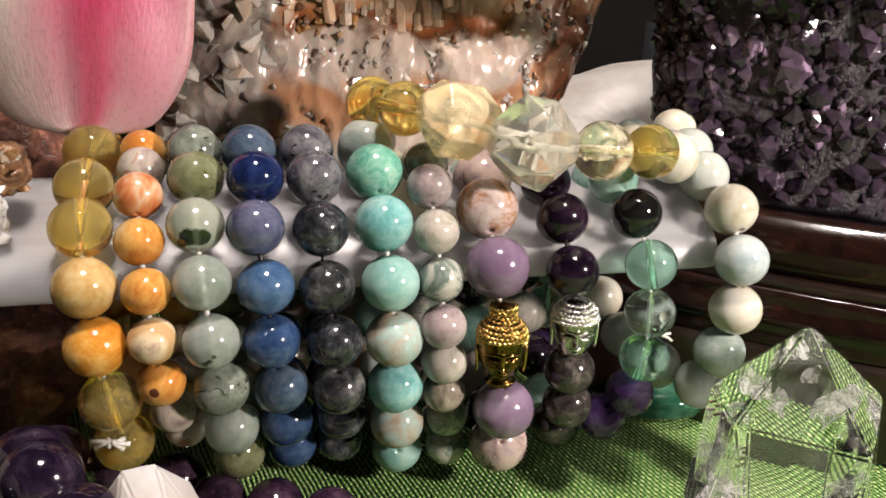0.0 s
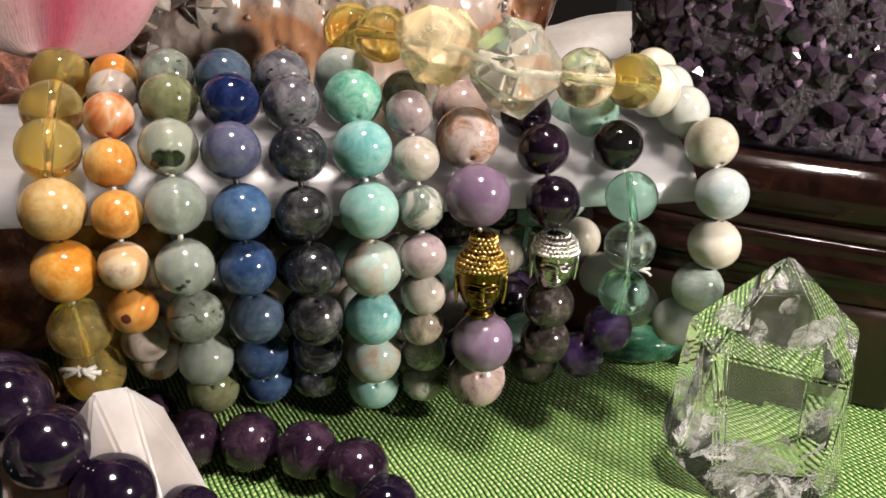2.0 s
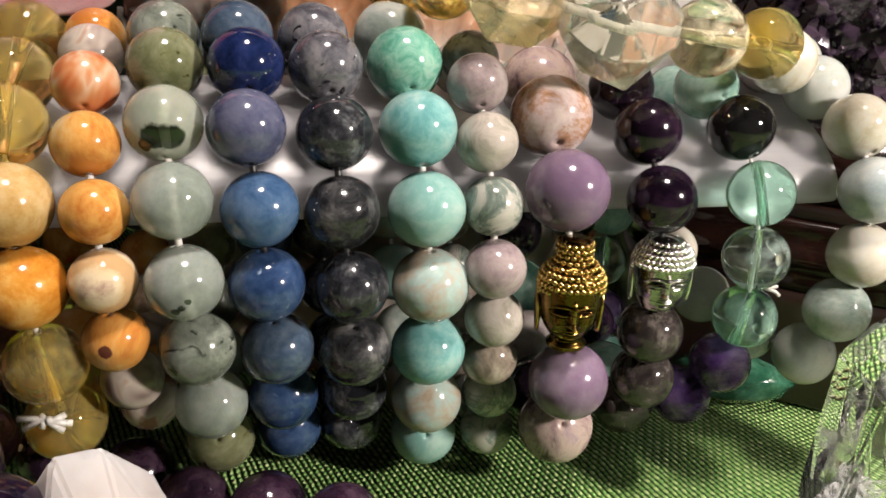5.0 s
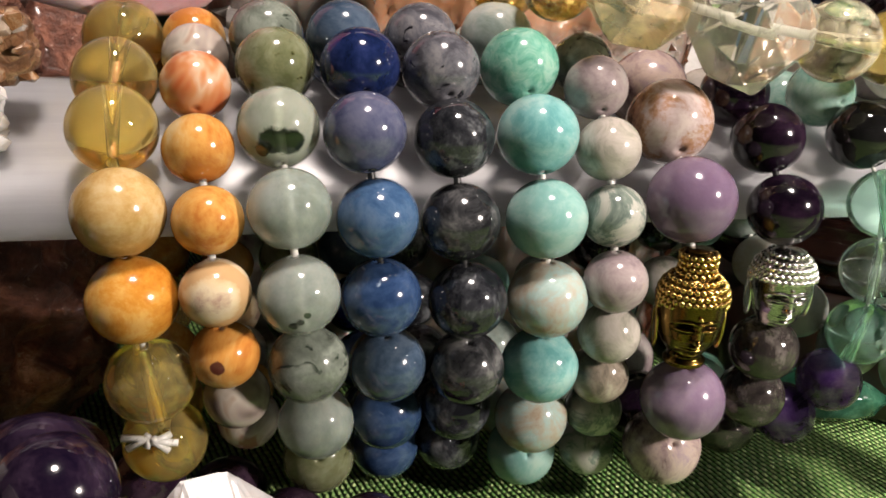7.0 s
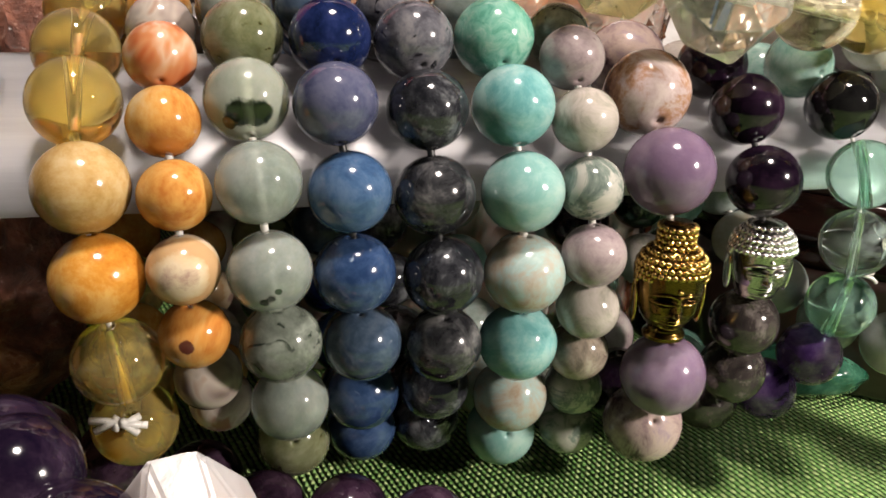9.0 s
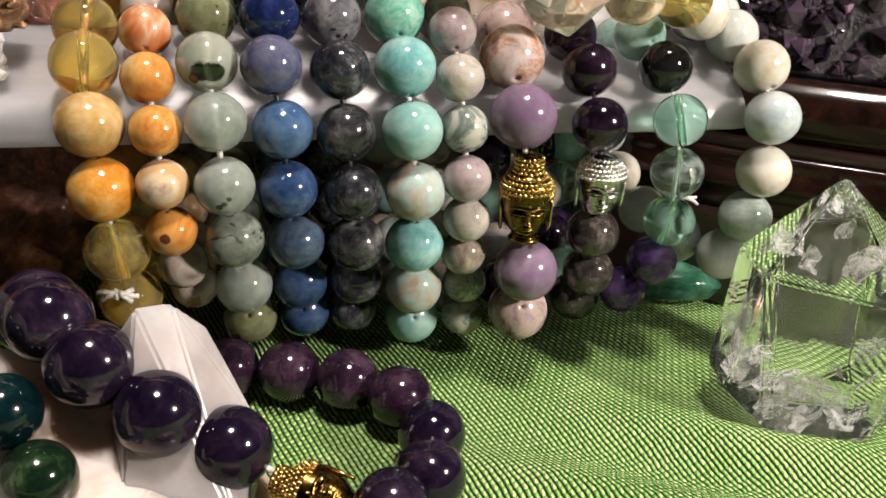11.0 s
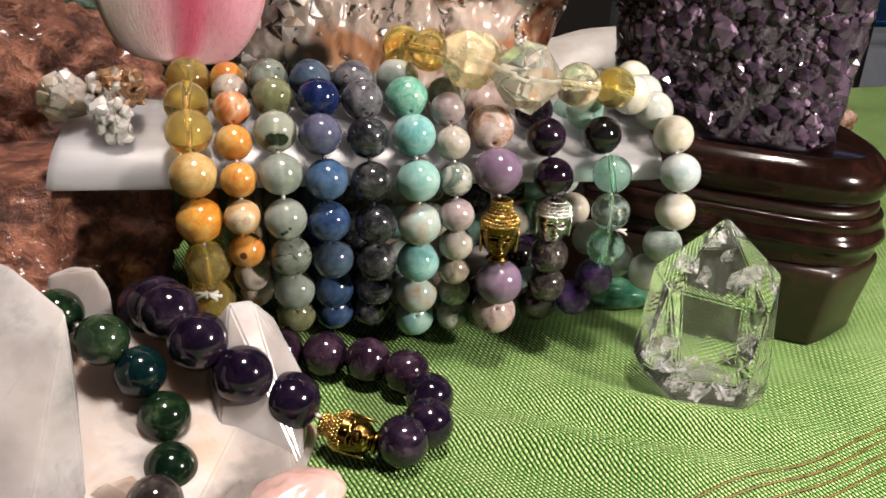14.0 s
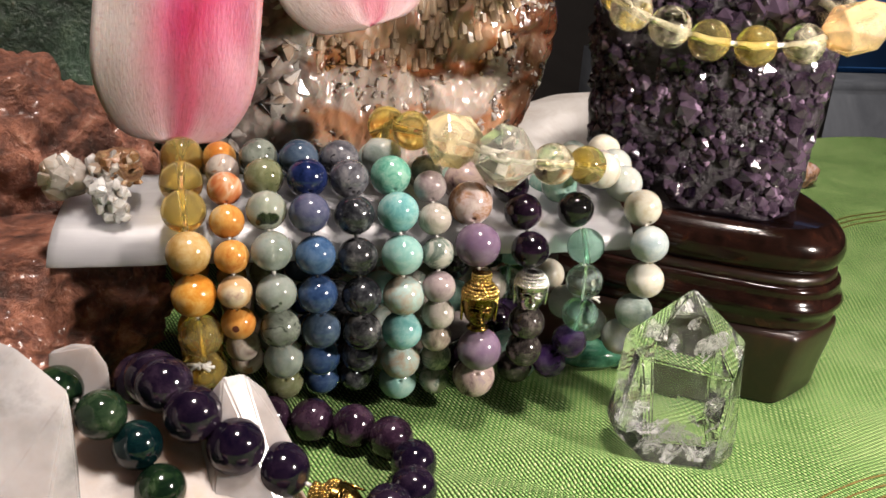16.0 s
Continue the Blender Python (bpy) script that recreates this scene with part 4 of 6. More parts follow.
def head_bead(parent, p, height, width, mat, turn, crown, label):
    """A small cast head bead, its cord running up through it: one plain mesh."""
    bm = bmesh.new()
    if crown:
        prof = [(0.0, 0.60), (0.035, 0.63), (0.07, 0.52), (0.10, 0.50), (0.14, 0.62), (0.20, 0.76), (0.28, 0.87), (0.38, 0.93), (0.50, 0.97), (0.60, 1.0), (0.68, 0.95), (0.74, 0.80), (0.79, 0.58), (0.83, 0.48), (0.90, 0.51), (0.96, 0.50), (1.0, 0.38)]
        f0, f1 = 0.10, 0.53
    else:
        prof = [(0.0, 0.60), (0.04, 0.64), (0.10, 0.72), (0.20, 0.84), (0.35, 0.94), (0.50, 0.99), (0.65, 1.0), (0.80, 0.88), (0.90, 0.66), (0.97, 0.42), (1.0, 0.2)]
        f0, f1 = 0.03, 0.60
    seg, w, h = 120, width / 2, height

    def rad(t):
        for (a, ra), (b, rb) in zip(prof, prof[1:]):
            if a <= t <= b:
                return ra + (rb - ra) * (t - a) / max(1e-6, b - a)
        return prof[-1][1]

    def bell(v, mid, wide):
        return math.exp(-((v - mid) / wide) ** 2)

    def relief(dx, f):
        """How far the face stands out: nose, brows, lids, lips, chin and cheeks."""
        k = 0.0
        if 0.40 < f < 0.84:
            k += 0.20 * bell(dx, 0, 0.12) * (1 - 0.75 * (f - 0.42) / 0.42)
        elif f <= 0.40:
            k += 0.20 * bell(dx, 0, 0.12) * bell(f, 0.40, 0.025)
        k += 0.09 * bell(dx, 0, 0.21) * bell(f, 0.43, 0.045)
        k -= 0.12 * bell(dx, 0.36, 0.20) * bell(f, 0.71, 0.06)
        k += 0.11 * bell(dx, 0.37, 0.17) * bell(f, 0.65, 0.035)
        k -= 0.06 * bell(dx, 0.37, 0.18) * bell(f, 0.605, 0.014)
        k += 0.08 * bell(dx, 0.36, 0.25) * bell(f, 0.83 - 0.6 * (dx - 0.33) ** 2, 0.028)
        k += 0.09 * bell(dx, 0, 0.22) * bell(f, 0.280, 0.022)
        k -= 0.07 * bell(dx, 0, 0.26) * bell(f, 0.245, 0.012)
        k += 0.09 * bell(dx, 0, 0.18) * bell(f, 0.205, 0.024)
        k += 0.12 * bell(dx, 0, 0.26) * bell(f, 0.07, 0.065)
        k += 0.06 * bell(dx, 0.50, 0.22) * bell(f, 0.42, 0.14)
        return k

    rows = []
    nz = 132
    for j in range(nz + 1):
        t = j / nz
        row = []
        for i in range(seg):
            a = 2 * math.pi * i / seg
            r = w * rad(t)
            x, y = math.sin(a), -math.cos(a)
            f = (t - f0) / (f1 - f0)
            out = relief(abs(x) * rad(t), f) * w * min(1.0, max(0.0, 2.2 * math.cos(a))) if -0.1 < f < 1.0 else 0.0
            row.append(bm.verts.new((r * x, r * y * 0.92 - out, (t - 0.5) * h)))
        rows.append(row)
    for a, b in zip(rows, rows[1:]):
        for i in range(seg):
            bm.faces.new((a[i], a[(i + 1) % seg], b[(i + 1) % seg], b[i]))
    bm.faces.new(rows[0][::-1])
    bm.faces.new(rows[-1])

    def knob(co, s):
        bmesh.ops.create_icosphere(bm, subdivisions=2, radius=s, matrix=Matrix.Translation(co))

    # rows of curls above the hair line, which dips behind the ears
    kr = w * 0.10
    t = f1 - 0.02
    odd = 0
    while t < 0.985:
        r = w * rad(t)
        n = max(5, int(2 * math.pi * r / (kr * 1.9)))
        for i in range(n):
            a = 2 * math.pi * (i + 0.5 * odd) / n
            line = f1 + 0.045 * math.cos(a) if math.cos(a) > 0 else 0.34
            if t >= line:
                knob((r * math.sin(a), -0.92 * r * math.cos(a), (t - 0.5) * h), kr)
        t += kr * 1.75 / h
        odd = 1 - odd
    knob((0, -w * 0.95, (f0 + 0.92 * (f1 - f0) - 0.5) * h), kr * 0.7)
    # long ears, a raised rim round a hollow
    mid = f0 + 0.50 * (f1 - f0) - 0.5
    for s1 in (-1, 1):
        pts = []
        for k in range(14):
            a = 2 * math.pi * k / 14
            pts.append(Vector((s1 * w * (0.97 + 0.03 * math.sin(a)), w * (0.08 + 0.20 * math.cos(a)), h * (mid + 0.42 * (f1 - f0) * math.sin(a)))))
        tube(bm, pts, 0.06 * w, 8, closed=True)
        m = Matrix.Translation((s1 * w * 0.93, 0.10 * w, h * mid)) @ Matrix.Diagonal((0.08 * w, 0.21 * w, 0.43 * (f1 - f0) * h, 1))
        bmesh.ops.create_uvsphere(bm, u_segments=12, v_segments=10, radius=1.0, matrix=m)
    m = Matrix.Translation(p) @ Matrix.Rotation(turn, 4, "Z") @ Matrix.Diagonal((MM, MM, MM, 1))
    bmesh.ops.transform(bm, matrix=m, verts=bm.verts)
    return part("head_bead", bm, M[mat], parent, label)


def bracelet(label, r, places, mats, back, bulge, group="bracelets hung on the selenite bar", cord="cord", heads=None, squash=0.97, thick=0.45):
    pts = [V(*p) for p in places]
    root = thing("bracelet", label, "bracelet", group, at=places[-1])
    rest = arc_back(pts[-1], pts[0], r * MM, [b * MM for b in bulge])
    loop = pts + rest
    names = list(mats) + [back[i % len(back)] for i in range(len(rest))]
    n = len(loop)
    for i, (p, mat) in enumerate(zip(loop, names)):
        axis = (loop[(i + 1) % n] - loop[i - 1]).normalized()
        if heads and i in heads:
            hh, ww, mt, turn, crown, lab = heads[i]
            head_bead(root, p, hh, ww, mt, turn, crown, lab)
            continue
        bead(root, p, axis, r, mat, squash=squash, spin=1.7 * i)
    bm = bmesh.new()
    tube(bm, loop, thick * MM, 8, closed=True)
    part("elastic_cord", bm, M[cord], root)
    return root



def spot(before, after, spin, off):
    """A place on a strung bead, given in the room's axes, in the bead's own axes."""
    q = (V(*after) - V(*before)).normalized().to_track_quat("Z", "Y") @ Euler((0, 0, spin)).to_quaternion()
    return q.inverted() @ V(*off)


def spotted(base, name, stops, at, sizes, colour, **kw):
    M[base] = stone(name, stops, patches=[(a, r * MM, colour) for a, r in zip(at, sizes)], **kw)


# single beads with an inclusion of their own: dark moss, two needles, a brown eye
spotted("prehnite_moss", "moss_prehnite", [(0.30, (0.46, 0.53, 0.38)), (0.5, (0.58, 0.65, 0.52)), (0.7, (0.70, 0.75, 0.63))],
        [spot((-30.9, 11.5, 63.0), (-30.1, -1.3, 49.7), 3.4, o) for o in ((-0.9, -4.2, -0.4), (0.9, -4.2, -0.6), (-1.9, -3.7, -1.7))], (1.5, 1.6, 0.8), (0.012, 0.02, 0.008), scale=100, trans=0.65, rough=0.08, sss=0.2)
spotted("prehnite_needle", "needle_prehnite", [(0.30, (0.38, 0.44, 0.39)), (0.5, (0.50, 0.57, 0.51)), (0.7, (0.64, 0.69, 0.64))],
        [spot((-30.1, -1.3, 49.7), (-28.3, -2.9, 31.4), 6.8, o) for o in ((-0.9, -4.1, -1.9), (-0.1, -4.3, -1.3), (0.6, -4.4, -0.5))], (0.55, 0.5, 0.45), (0.03, 0.045, 0.03), scale=90, trans=0.62, rough=0.09, sss=0.2)
spotted("lace_eye", "eyed_lace_agate", [(0.30, (0.37, 0.13, 0.025)), (0.45, (0.48, 0.22, 0.05)), (0.6, (0.52, 0.30, 0.10)), (0.75, (0.45, 0.20, 0.06))],
        [spot((-38.3, -2.6, 40.7), (-36.5, 0.6, 25.9), 10.2, (-0.7, -3.8, 0.3))], (0.75,), (0.07, 0.02, 0.012), scale=80, distort=0.5, sss=0.15)
CITRINE = bracelet("bracelet of clear yellow citrine and honey-coloured beads with a knotted cord", 5.0,
         [(-49.1, 25.5, 64.0), (-49.3, 16.0, 60.6), (-48.8, 6.7, 56.8), (-48.0, 0.0, 49.3), (-47.1, -1.6, 39.8), (-45.9, -1.6, 29.8), (-45.1, 1.5, 20.0)],
         ["citrine", "citrine", "citrine", "honey_pale", "honey", "citrine", "citrine"], ["citrine", "honey"], (-2, 30, -4), thick=0.38)
bracelet("bracelet of small orange and cream lace agate beads", 3.95,
         [(-40.4, 24.1, 64.3), (-40.0, 16.2, 63.3), (-39.8, 8.5, 61.3), (-39.6, 3.1, 55.4), (-38.8, -0.7, 48.4), (-38.3, -2.6, 40.7), (-37.6, -2.3, 32.9), (-36.5, 0.6, 25.9), (-35.3, 5.6, 19.7)],
         ["lace_orange", "lace_grey", "lace_red", "lace_orange", "lace_orange", "lace_cream", "lace_eye", "lace_grey", "lace_grey"], ["lace_orange", "lace_grey", "lace_cream"], (-1, 26, -4))
bracelet("bracelet of pale green prehnite beads with dark needles", 4.65,
         [(-31.5, 20.7, 65.2), (-30.9, 11.5, 63.0), (-30.9, 4.0, 57.5), (-30.1, -1.3, 49.7), (-29.3, -3.3, 40.3), (-28.3, -2.9, 31.4), (-27.2, 0.4, 21.6), (-26.5, 5.5, 13.0)],
         ["prehnite_dark", "prehnite_olive", "prehnite_moss", "prehnite_pale", "prehnite_needle", "prehnite_dark", "prehnite_pale", "prehnite_olive"], ["prehnite_olive", "prehnite_pale", "prehnite_dark"], (0, 26, -4))
bracelet("bracelet of polished blue beads, from slate to navy", 4.7,
         [(-22.1, 18.4, 65.5), (-21.2, 9.2, 63.4), (-21.5, 1.9, 57.4), (-20.3, -0.8, 48.2), (-19.8, -1.6, 38.8), (-18.7, -0.4, 29.4), (-17.9, 4.5, 19.6), (-17.0, 10.0, 11.2)],
         ["blue_slate", "blue_navy", "blue_lavender", "blue", "blue_deep", "blue_slate", "blue_deep", "blue_deep"], ["blue_slate", "blue_deep", "blue_navy"], (0, 26, -4), cord="black_cord")
bracelet("bracelet of dark grey mottled larvikite beads", 4.7,
         [(-12.3, 18.4, 65.4), (-11.5, 9.2, 63.2), (-11.1, 2.5, 56.5), (-10.5, -0.2, 47.3), (-9.5, -1.8, 38.0), (-8.9, -0.8, 28.6), (-8.0, 6.5, 18.8), (-7.8, 11.0, 11.0)],
         ["larvikite_pale", "larvikite_pale", "larvikite_dark", "larvikite", "larvikite_dark", "larvikite", "larvikite_dark", "larvikite_dark"], ["larvikite_dark", "larvikite"], (0, 26, -4), cord="black_cord")
bracelet("bracelet of turquoise and sea-green amazonite beads", 4.95,
         [(-1.6, 20.9, 65.4), (-1.2, 11.1, 63.3), (-0.6, 3.7, 56.6), (0.1, 0.0, 47.3), (0.7, -1.1, 37.4), (1.1, 0.4, 27.5), (2.1, 4.6, 17.3), (2.9, 9.6, 8.6)],
         ["moon_grey", "amazonite_green", "amazonite", "amazonite_pale", "amazonite_sand", "amazonite", "amazonite_sand", "amazonite_pale"], ["amazonite_sand", "moon_grey", "amazonite_pale"], (1, 24, -2))
bracelet("bracelet of small grey, green and pinkish jasper beads", 4.0,
         [(8.6, 15.4, 63.2), (7.8, 7.8, 61.5), (8.2, 2.9, 55.0), (8.8, 0.5, 47.3), (9.0, -1.9, 39.6), (9.7, -0.4, 31.9), (10.3, 2.5, 24.4), (11.6, 5.7, 17.1), (12.2, 7.8, 9.4)],
         ["prehnite_dark", "jasper_pink", "jasper_cream", "jasper_green", "jasper_pink", "jasper_cream", "jasper_brown", "jasper_green", "jasper_green"], ["jasper_green", "jasper_brown", "jasper_cream"], (1, 24, -3))
bracelet("lilac amethyst and brown agate bracelet with a golden head bead", 5.5,
         [(19.6, 18.1, 59.3), (18.0, 7.3, 57.3), (18.3, -0.5, 49.4), (19.1, -3.0, 36.3), (20.3, -2.3, 22.6), (21.1, 2.6, 12.3)],
         ["pink_agate", "brown_agate", "lilac", "gold", "lilac", "pink_agate"], ["near_black", "jasper_pink", "fluorite_milky", "near_black"], (3, 28, -4),
         heads={3: (15.2, 8.6, "gold", -0.18, True, "antique gold head bead with curled hair")})
bracelet("blackish amethyst and smoky bead bracelet with a silver head bead", 4.7,
         [(30.6, 14.3, 59.6), (31.3, 5.8, 55.4), (32.2, 0.7, 47.4), (33.2, -0.1, 37.4), (33.7, 1.8, 27.2), (34.6, 3.9, 18.6), (34.6, 9.0, 11.0)],
         ["near_black", "near_black", "near_black", "silver", "smoky", "smoky", "smoky"], ["fluorite_milky", "near_black", "jasper_cream", "moss"], (2, 26, -3),
         heads={3: (10.2, 8.2, "silver", -0.2, False, "antique silver head bead with curled hair")}, cord="black_cord")
FLUORITE = bracelet("bracelet of clear green, violet and black fluorite beads", 4.65,
         [(43.6, 14.0, 59.7), (45.1, 5.6, 55.8), (46.9, 0.9, 47.8), (47.7, 0.6, 38.4), (47.9, 1.1, 29.1), (47.6, 4.8, 19.6), (44.0, 8.3, 12.2), (38.5, 15.5, 8.0)],
         ["fluorite_milky", "black", "fluorite", "fluorite_clear", "fluorite", "violet_fluorite", "violet_fluorite", "fluorite_milky"], ["fluorite_milky", "violet_fluorite", "fluorite"], (0, 22, -2), thick=0.28)
bracelet("bracelet of creamy white and icy blue moonstone beads", 4.85,
         [(64.7, 34.3, 63.1), (63.6, 24.7, 61.5), (62.4, 15.2, 59.4), (64.0, 6.3, 55.6), (63.9, 0.0, 48.1), (64.3, 0.1, 38.3), (62.8, 0.8, 29.3), (62.0, 4.9, 20.0)],
         ["moon_cream", "moon_white", "moon_white", "moon_cream", "moon_ice", "moon_cream", "moon_grey", "moon_white"], ["moon_grey", "moon_white", "moon_cream"], (-14, 20, -4))

# cord ends: the knot on the citrine bracelet and a stub on the fluorite one
bm = bmesh.new()
tie = V(-46.0, -3.9, 23.6)
for a, b in (((-3.2, -0.2, 0.5), (2.9, -0.6, -0.4)), ((-2.6, -0.7, -0.7), (2.2, -0.3, 0.7)), ((-0.7, -0.2, 0.7), (1.9, -0.9, -1.2)), ((-0.5, -0.9, -0.6), (0.6, -0.9, 0.6))):
    tube(bm, [tie + V(*a), tie + V(0.2 * a[0], -0.5, 0.35), tie + V(0.2 * b[0], -0.7, 0.0), tie + V(*b)], 0.00042, 7)
part("cord_knot", bm, M["cord"], CITRINE, "frayed white knot of elastic cord")
bm = bmesh.new()
tube(bm, [V(48.0, 1.5, 33.6), V(51.0, 1.6, 33.2), V(53.2, 2.4, 32.9)], 0.00028, 7)
tube(bm, [V(50.6, 1.5, 33.2), V(52.2, 1.2, 32.7), V(53.0, 1.2, 32.0)], 0.00028, 7)
part("cord_stub", bm, M["cord"], FLUORITE, "loose cord ends")

# citrine bracelet lying on top of the others
CIT = [(0.0, 24.0, 72.5), (4.7, 16.0, 73.1), (12.5, 8.0, 73.0), (23.7, 2.0, 70.2), (36.6, 3.0, 68.3), (46.6, 5.5, 67.2), (54.5, 13.0, 63.8), (58.0, 22.0, 62.0), (54.0, 31.0, 61.0)]
root = thing("bracelet", "bracelet of golden citrine beads and faceted chunks lying on the others", "bracelet", at=(23.7, 2.0, 62))
pts = [V(*p) for p in CIT]
rest = arc_back(pts[-1], pts[0], 0.0047, (-0.004, 0.012, -0.022))
loop = pts + rest
mats = ["citrine", "citrine", None, None, "citrine_pale", "citrine", "moon_cream", "jasper_pink", "moon_cream"] + ["citrine_pale", "jasper_cream"] * 8
for i, p in enumerate(loop):
    axis = (loop[(i + 1) % len(loop)] - loop[i - 1]).normalized()
    if i == 2:
        nugget(root, p, (6.8, 6.2, 6.6), "citrine_milky", 5, "citrine_chunk", "cloudy golden citrine chunk", 0.2, 7)
    elif i == 3:
        nugget(root, p, (6.9, 7.0, 7.9), "citrine_crystal", 11, "citrine_chunk", "clear faceted pale citrine chunk", 0.15, 6)
    else:
        bead(root, p, axis, 4.8 if i != 4 else 5.1, mats[i], spin=i)
bm = bmesh.new()
tube(bm, loop, 0.0006, 8, closed=True)
part("elastic_cord", bm, M["cord"], root)

# ---------------------------------------------------------------- selenite bar and what stands round it
# cross-section with the two ends' places: y, z, left x, right x
BAR = [(31.5, 43.9, -78.5, 58.0), (6.0, 43.9, -78.2, 62.0), (4.9, 45.2, -77.9, 62.5), (6.2, 48.6, -77.5, 62.5), (9.4, 51.8, -76.8, 62.2), (14.0, 54.4, -75.8, 61.8), (20.0, 56.6, -74.6, 61.3), (26.0, 57.9, -73.4, 61.0), (31.0, 58.5, -71.0, 60.0), (32.2, 56.5, -71.5, 59.0)]
prof = [Vector(p) for p in BAR]
for k in range(3):
    prof = [p for a, b in zip(prof, prof[1:] + prof[:1]) for p in (a.lerp(b, 0.25), a.lerp(b, 0.75))]
bm = bmesh.new()
rows = []
for j in range(81):
    u = j / 80
    ends = 1 - 0.02 * max(0.0, 1 - u * 80 / 2) ** 2 - 0.02 * max(0.0, 1 - (1 - u) * 80 / 2) ** 2
    row = []
    for y, z, xa, xb in prof:
        w = 0.16 * noise.noise(Vector((u * 6, y * 0.4, z * 0.4)))
        row.append(bm.verts.new(V(xa + (xb - xa) * u, 18 + (y - 18) * ends + w, 50 + (z - 50) * ends + w)))
    rows.append(row)
n = len(prof)
for a, b in zip(rows, rows[1:]):
    for i in range(n):
        bm.faces.new((a[i], a[(i + 1) % n], b[(i + 1) % n], b[i]))
bm.faces.new(rows[0][::-1])
bm.faces.new(rows[-1])
bmesh.ops.recalc_face_normals(bm, faces=bm.faces)
solid("selenite_bar", bm, M["selenite"], "long white satin selenite bar laid across a rock and a stand", "crystal bar")

bm = boulder((46, 28, 30), 3.0, 0.16, 0.06, 6, flat=0.3, place=(-101, 31, 21))
for v in bm.verts:
    if v.co.z > 0.0437:
        v.co.z = 0.0437 + 0.02 * (v.co.z - 0.0437)
solid("red_rock", bm, M["red_rock"], "rough reddish brown rock under the selenite bar", "rock", group="reddish rocks")
bm = boulder((54, 26, 44), 5.0, 0.18, 0.06, 6, flat=0.3, place=(-104, 68, 40))
solid("red_rock", bm, M["red_rock"], "taller reddish brown rock behind the selenite bar", "rock", group="reddish rocks")

bm = boulder((66, 32, 66), 7.0, 0.12, 0.03, 6, flat=0.3, place=(-90, 112, 64))
solid("green_rock", bm, M["green_rock"], "dark green speckled rock behind the red one", "rock")

# banded calcite: an upright broken slice with a rough, faceted front
CALC = thing("calcite_slice", "broken orange and white banded calcite with sparkling crystals", "crystal", at=(9, 62, 0))
bm = bmesh.new()
SIL = [(-40, 0.3), (-39, 30), (-40.5, 63), (-38, 76), (-33, 92), (-30, 112), (-20, 126), (10, 131), (40, 126), (52, 112), (54.5, 95), (52, 82), (47, 70), (44, 55), (46, 30), (44, 0.3)]


def span(z):
    left = [(x, h) for x, h in SIL[:8]]
    right = [(x, h) for x, h in SIL[7:]][::-1]
    res = []
    for side in (left, right):
        x = side[-1][0]
        for (xa, za), (xb, zb) in zip(side, side[1:]):
            if za <= z <= zb:
                x = xa + (xb - xa) * (z - za) / max(1e-6, zb - za)
        res.append(x)
    return res


rows = []
NX, NZ = 110, 120
for j in range(NZ + 1):
    z = 0.3 + 130.2 * j / NZ
    lo, hi = span(z)
    row = []
    for i in range(NX + 1):
        u = i / NX
        x = lo + (hi - lo) * u
        edge = min(1.0, 6 * u, 6 * (1 - u))
        cell = noise.voronoi(Vector((x * 0.13, z * 0.10, 2.0)))
        relief = 2.6 * noise.fractal(Vector((x * 0.05, z * 0.05, 7.0)), 1.0, 2.0, 4) + 1.1 * (noise.cell(Vector(cell[1][0]) * 3.1) - 0.5) + 0.6 * cell[0][0] + 0.7 * noise.noise(Vector((x * 0.45, z * 0.07, 5.0)))
        y = 47 + relief + 7 * (1 - edge) ** 2 + 0.04 * max(0, z - 95)
        k = 1.2 * noise.noise(Vector((z * 0.15, u * 3, 1.0)))
        row.append(bm.verts.new(V(x + k * (1 if u > 0.5 else -1), y, max(0.3, z + 1.5 * noise.noise(Vector((x * 0.1, 4.0, z * 0.02))) * (z > 1)))))
    back = [bm.verts.new(V(row[i].co.x / MM, 74 + 3 * noise.noise(Vector((i * 0.2, j * 0.2, 0))), row[i].co.z / MM)) for i in range(NX, -1, -2)]
    rows.append(row + back)
n = len(rows[0])
for a, b in zip(rows, rows[1:]):
    for i in range(n):
        bm.faces.new((a[i], a[(i + 1) % n], b[(i + 1) % n], b[i]))
bm.faces.new(rows[0][::-1])
bm.faces.new(rows[-1])
part("banded_body", bm, M["calcite"], CALC)


def chunk(bm, c, r, rnd, n=11):
    """An irregular broken crystal: the hull of a few points on a lopsided ball."""
    sx, sy, sz = (rnd.uniform(0.7, 1.25) for _ in range(3))
    pts = []
    for _ in range(n):
        d = Vector((rnd.gauss(0, 1), rnd.gauss(0, 1), rnd.gauss(0, 1))).normalized()
        pts.append(c + Vector((d.x * sx, d.y * sy, d.z * sz)) * r * rnd.uniform(0.85, 1.1))
    hull(bm, pts)


M["calcite_peach"] = milky("peach_calcite", (0.50, 0.32, 0.21), (0.52, 0.37, 0.27), 0.3, 0.14, 120)
M["calcite_orange"] = milky("orange_calcite", (0.40, 0.17, 0.06), (0.42, 0.25, 0.13), 0.25, 0.14, 120)
M["calcite_white"] = milky("white_calcite", (0.55, 0.47, 0.42), (0.50, 0.36, 0.27), 0.3, 0.14, 120)
M["calcite_brown"] = milky("brown_calcite", (0.13, 0.055, 0.03), (0.22, 0.12, 0.08), 0.2, 0.2, 120)
M["calcite_grey"] = milky("dark_grey_calcite", (0.07, 0.06, 0.058), (0.16, 0.14, 0.13), 0.5, 0.12, 120)


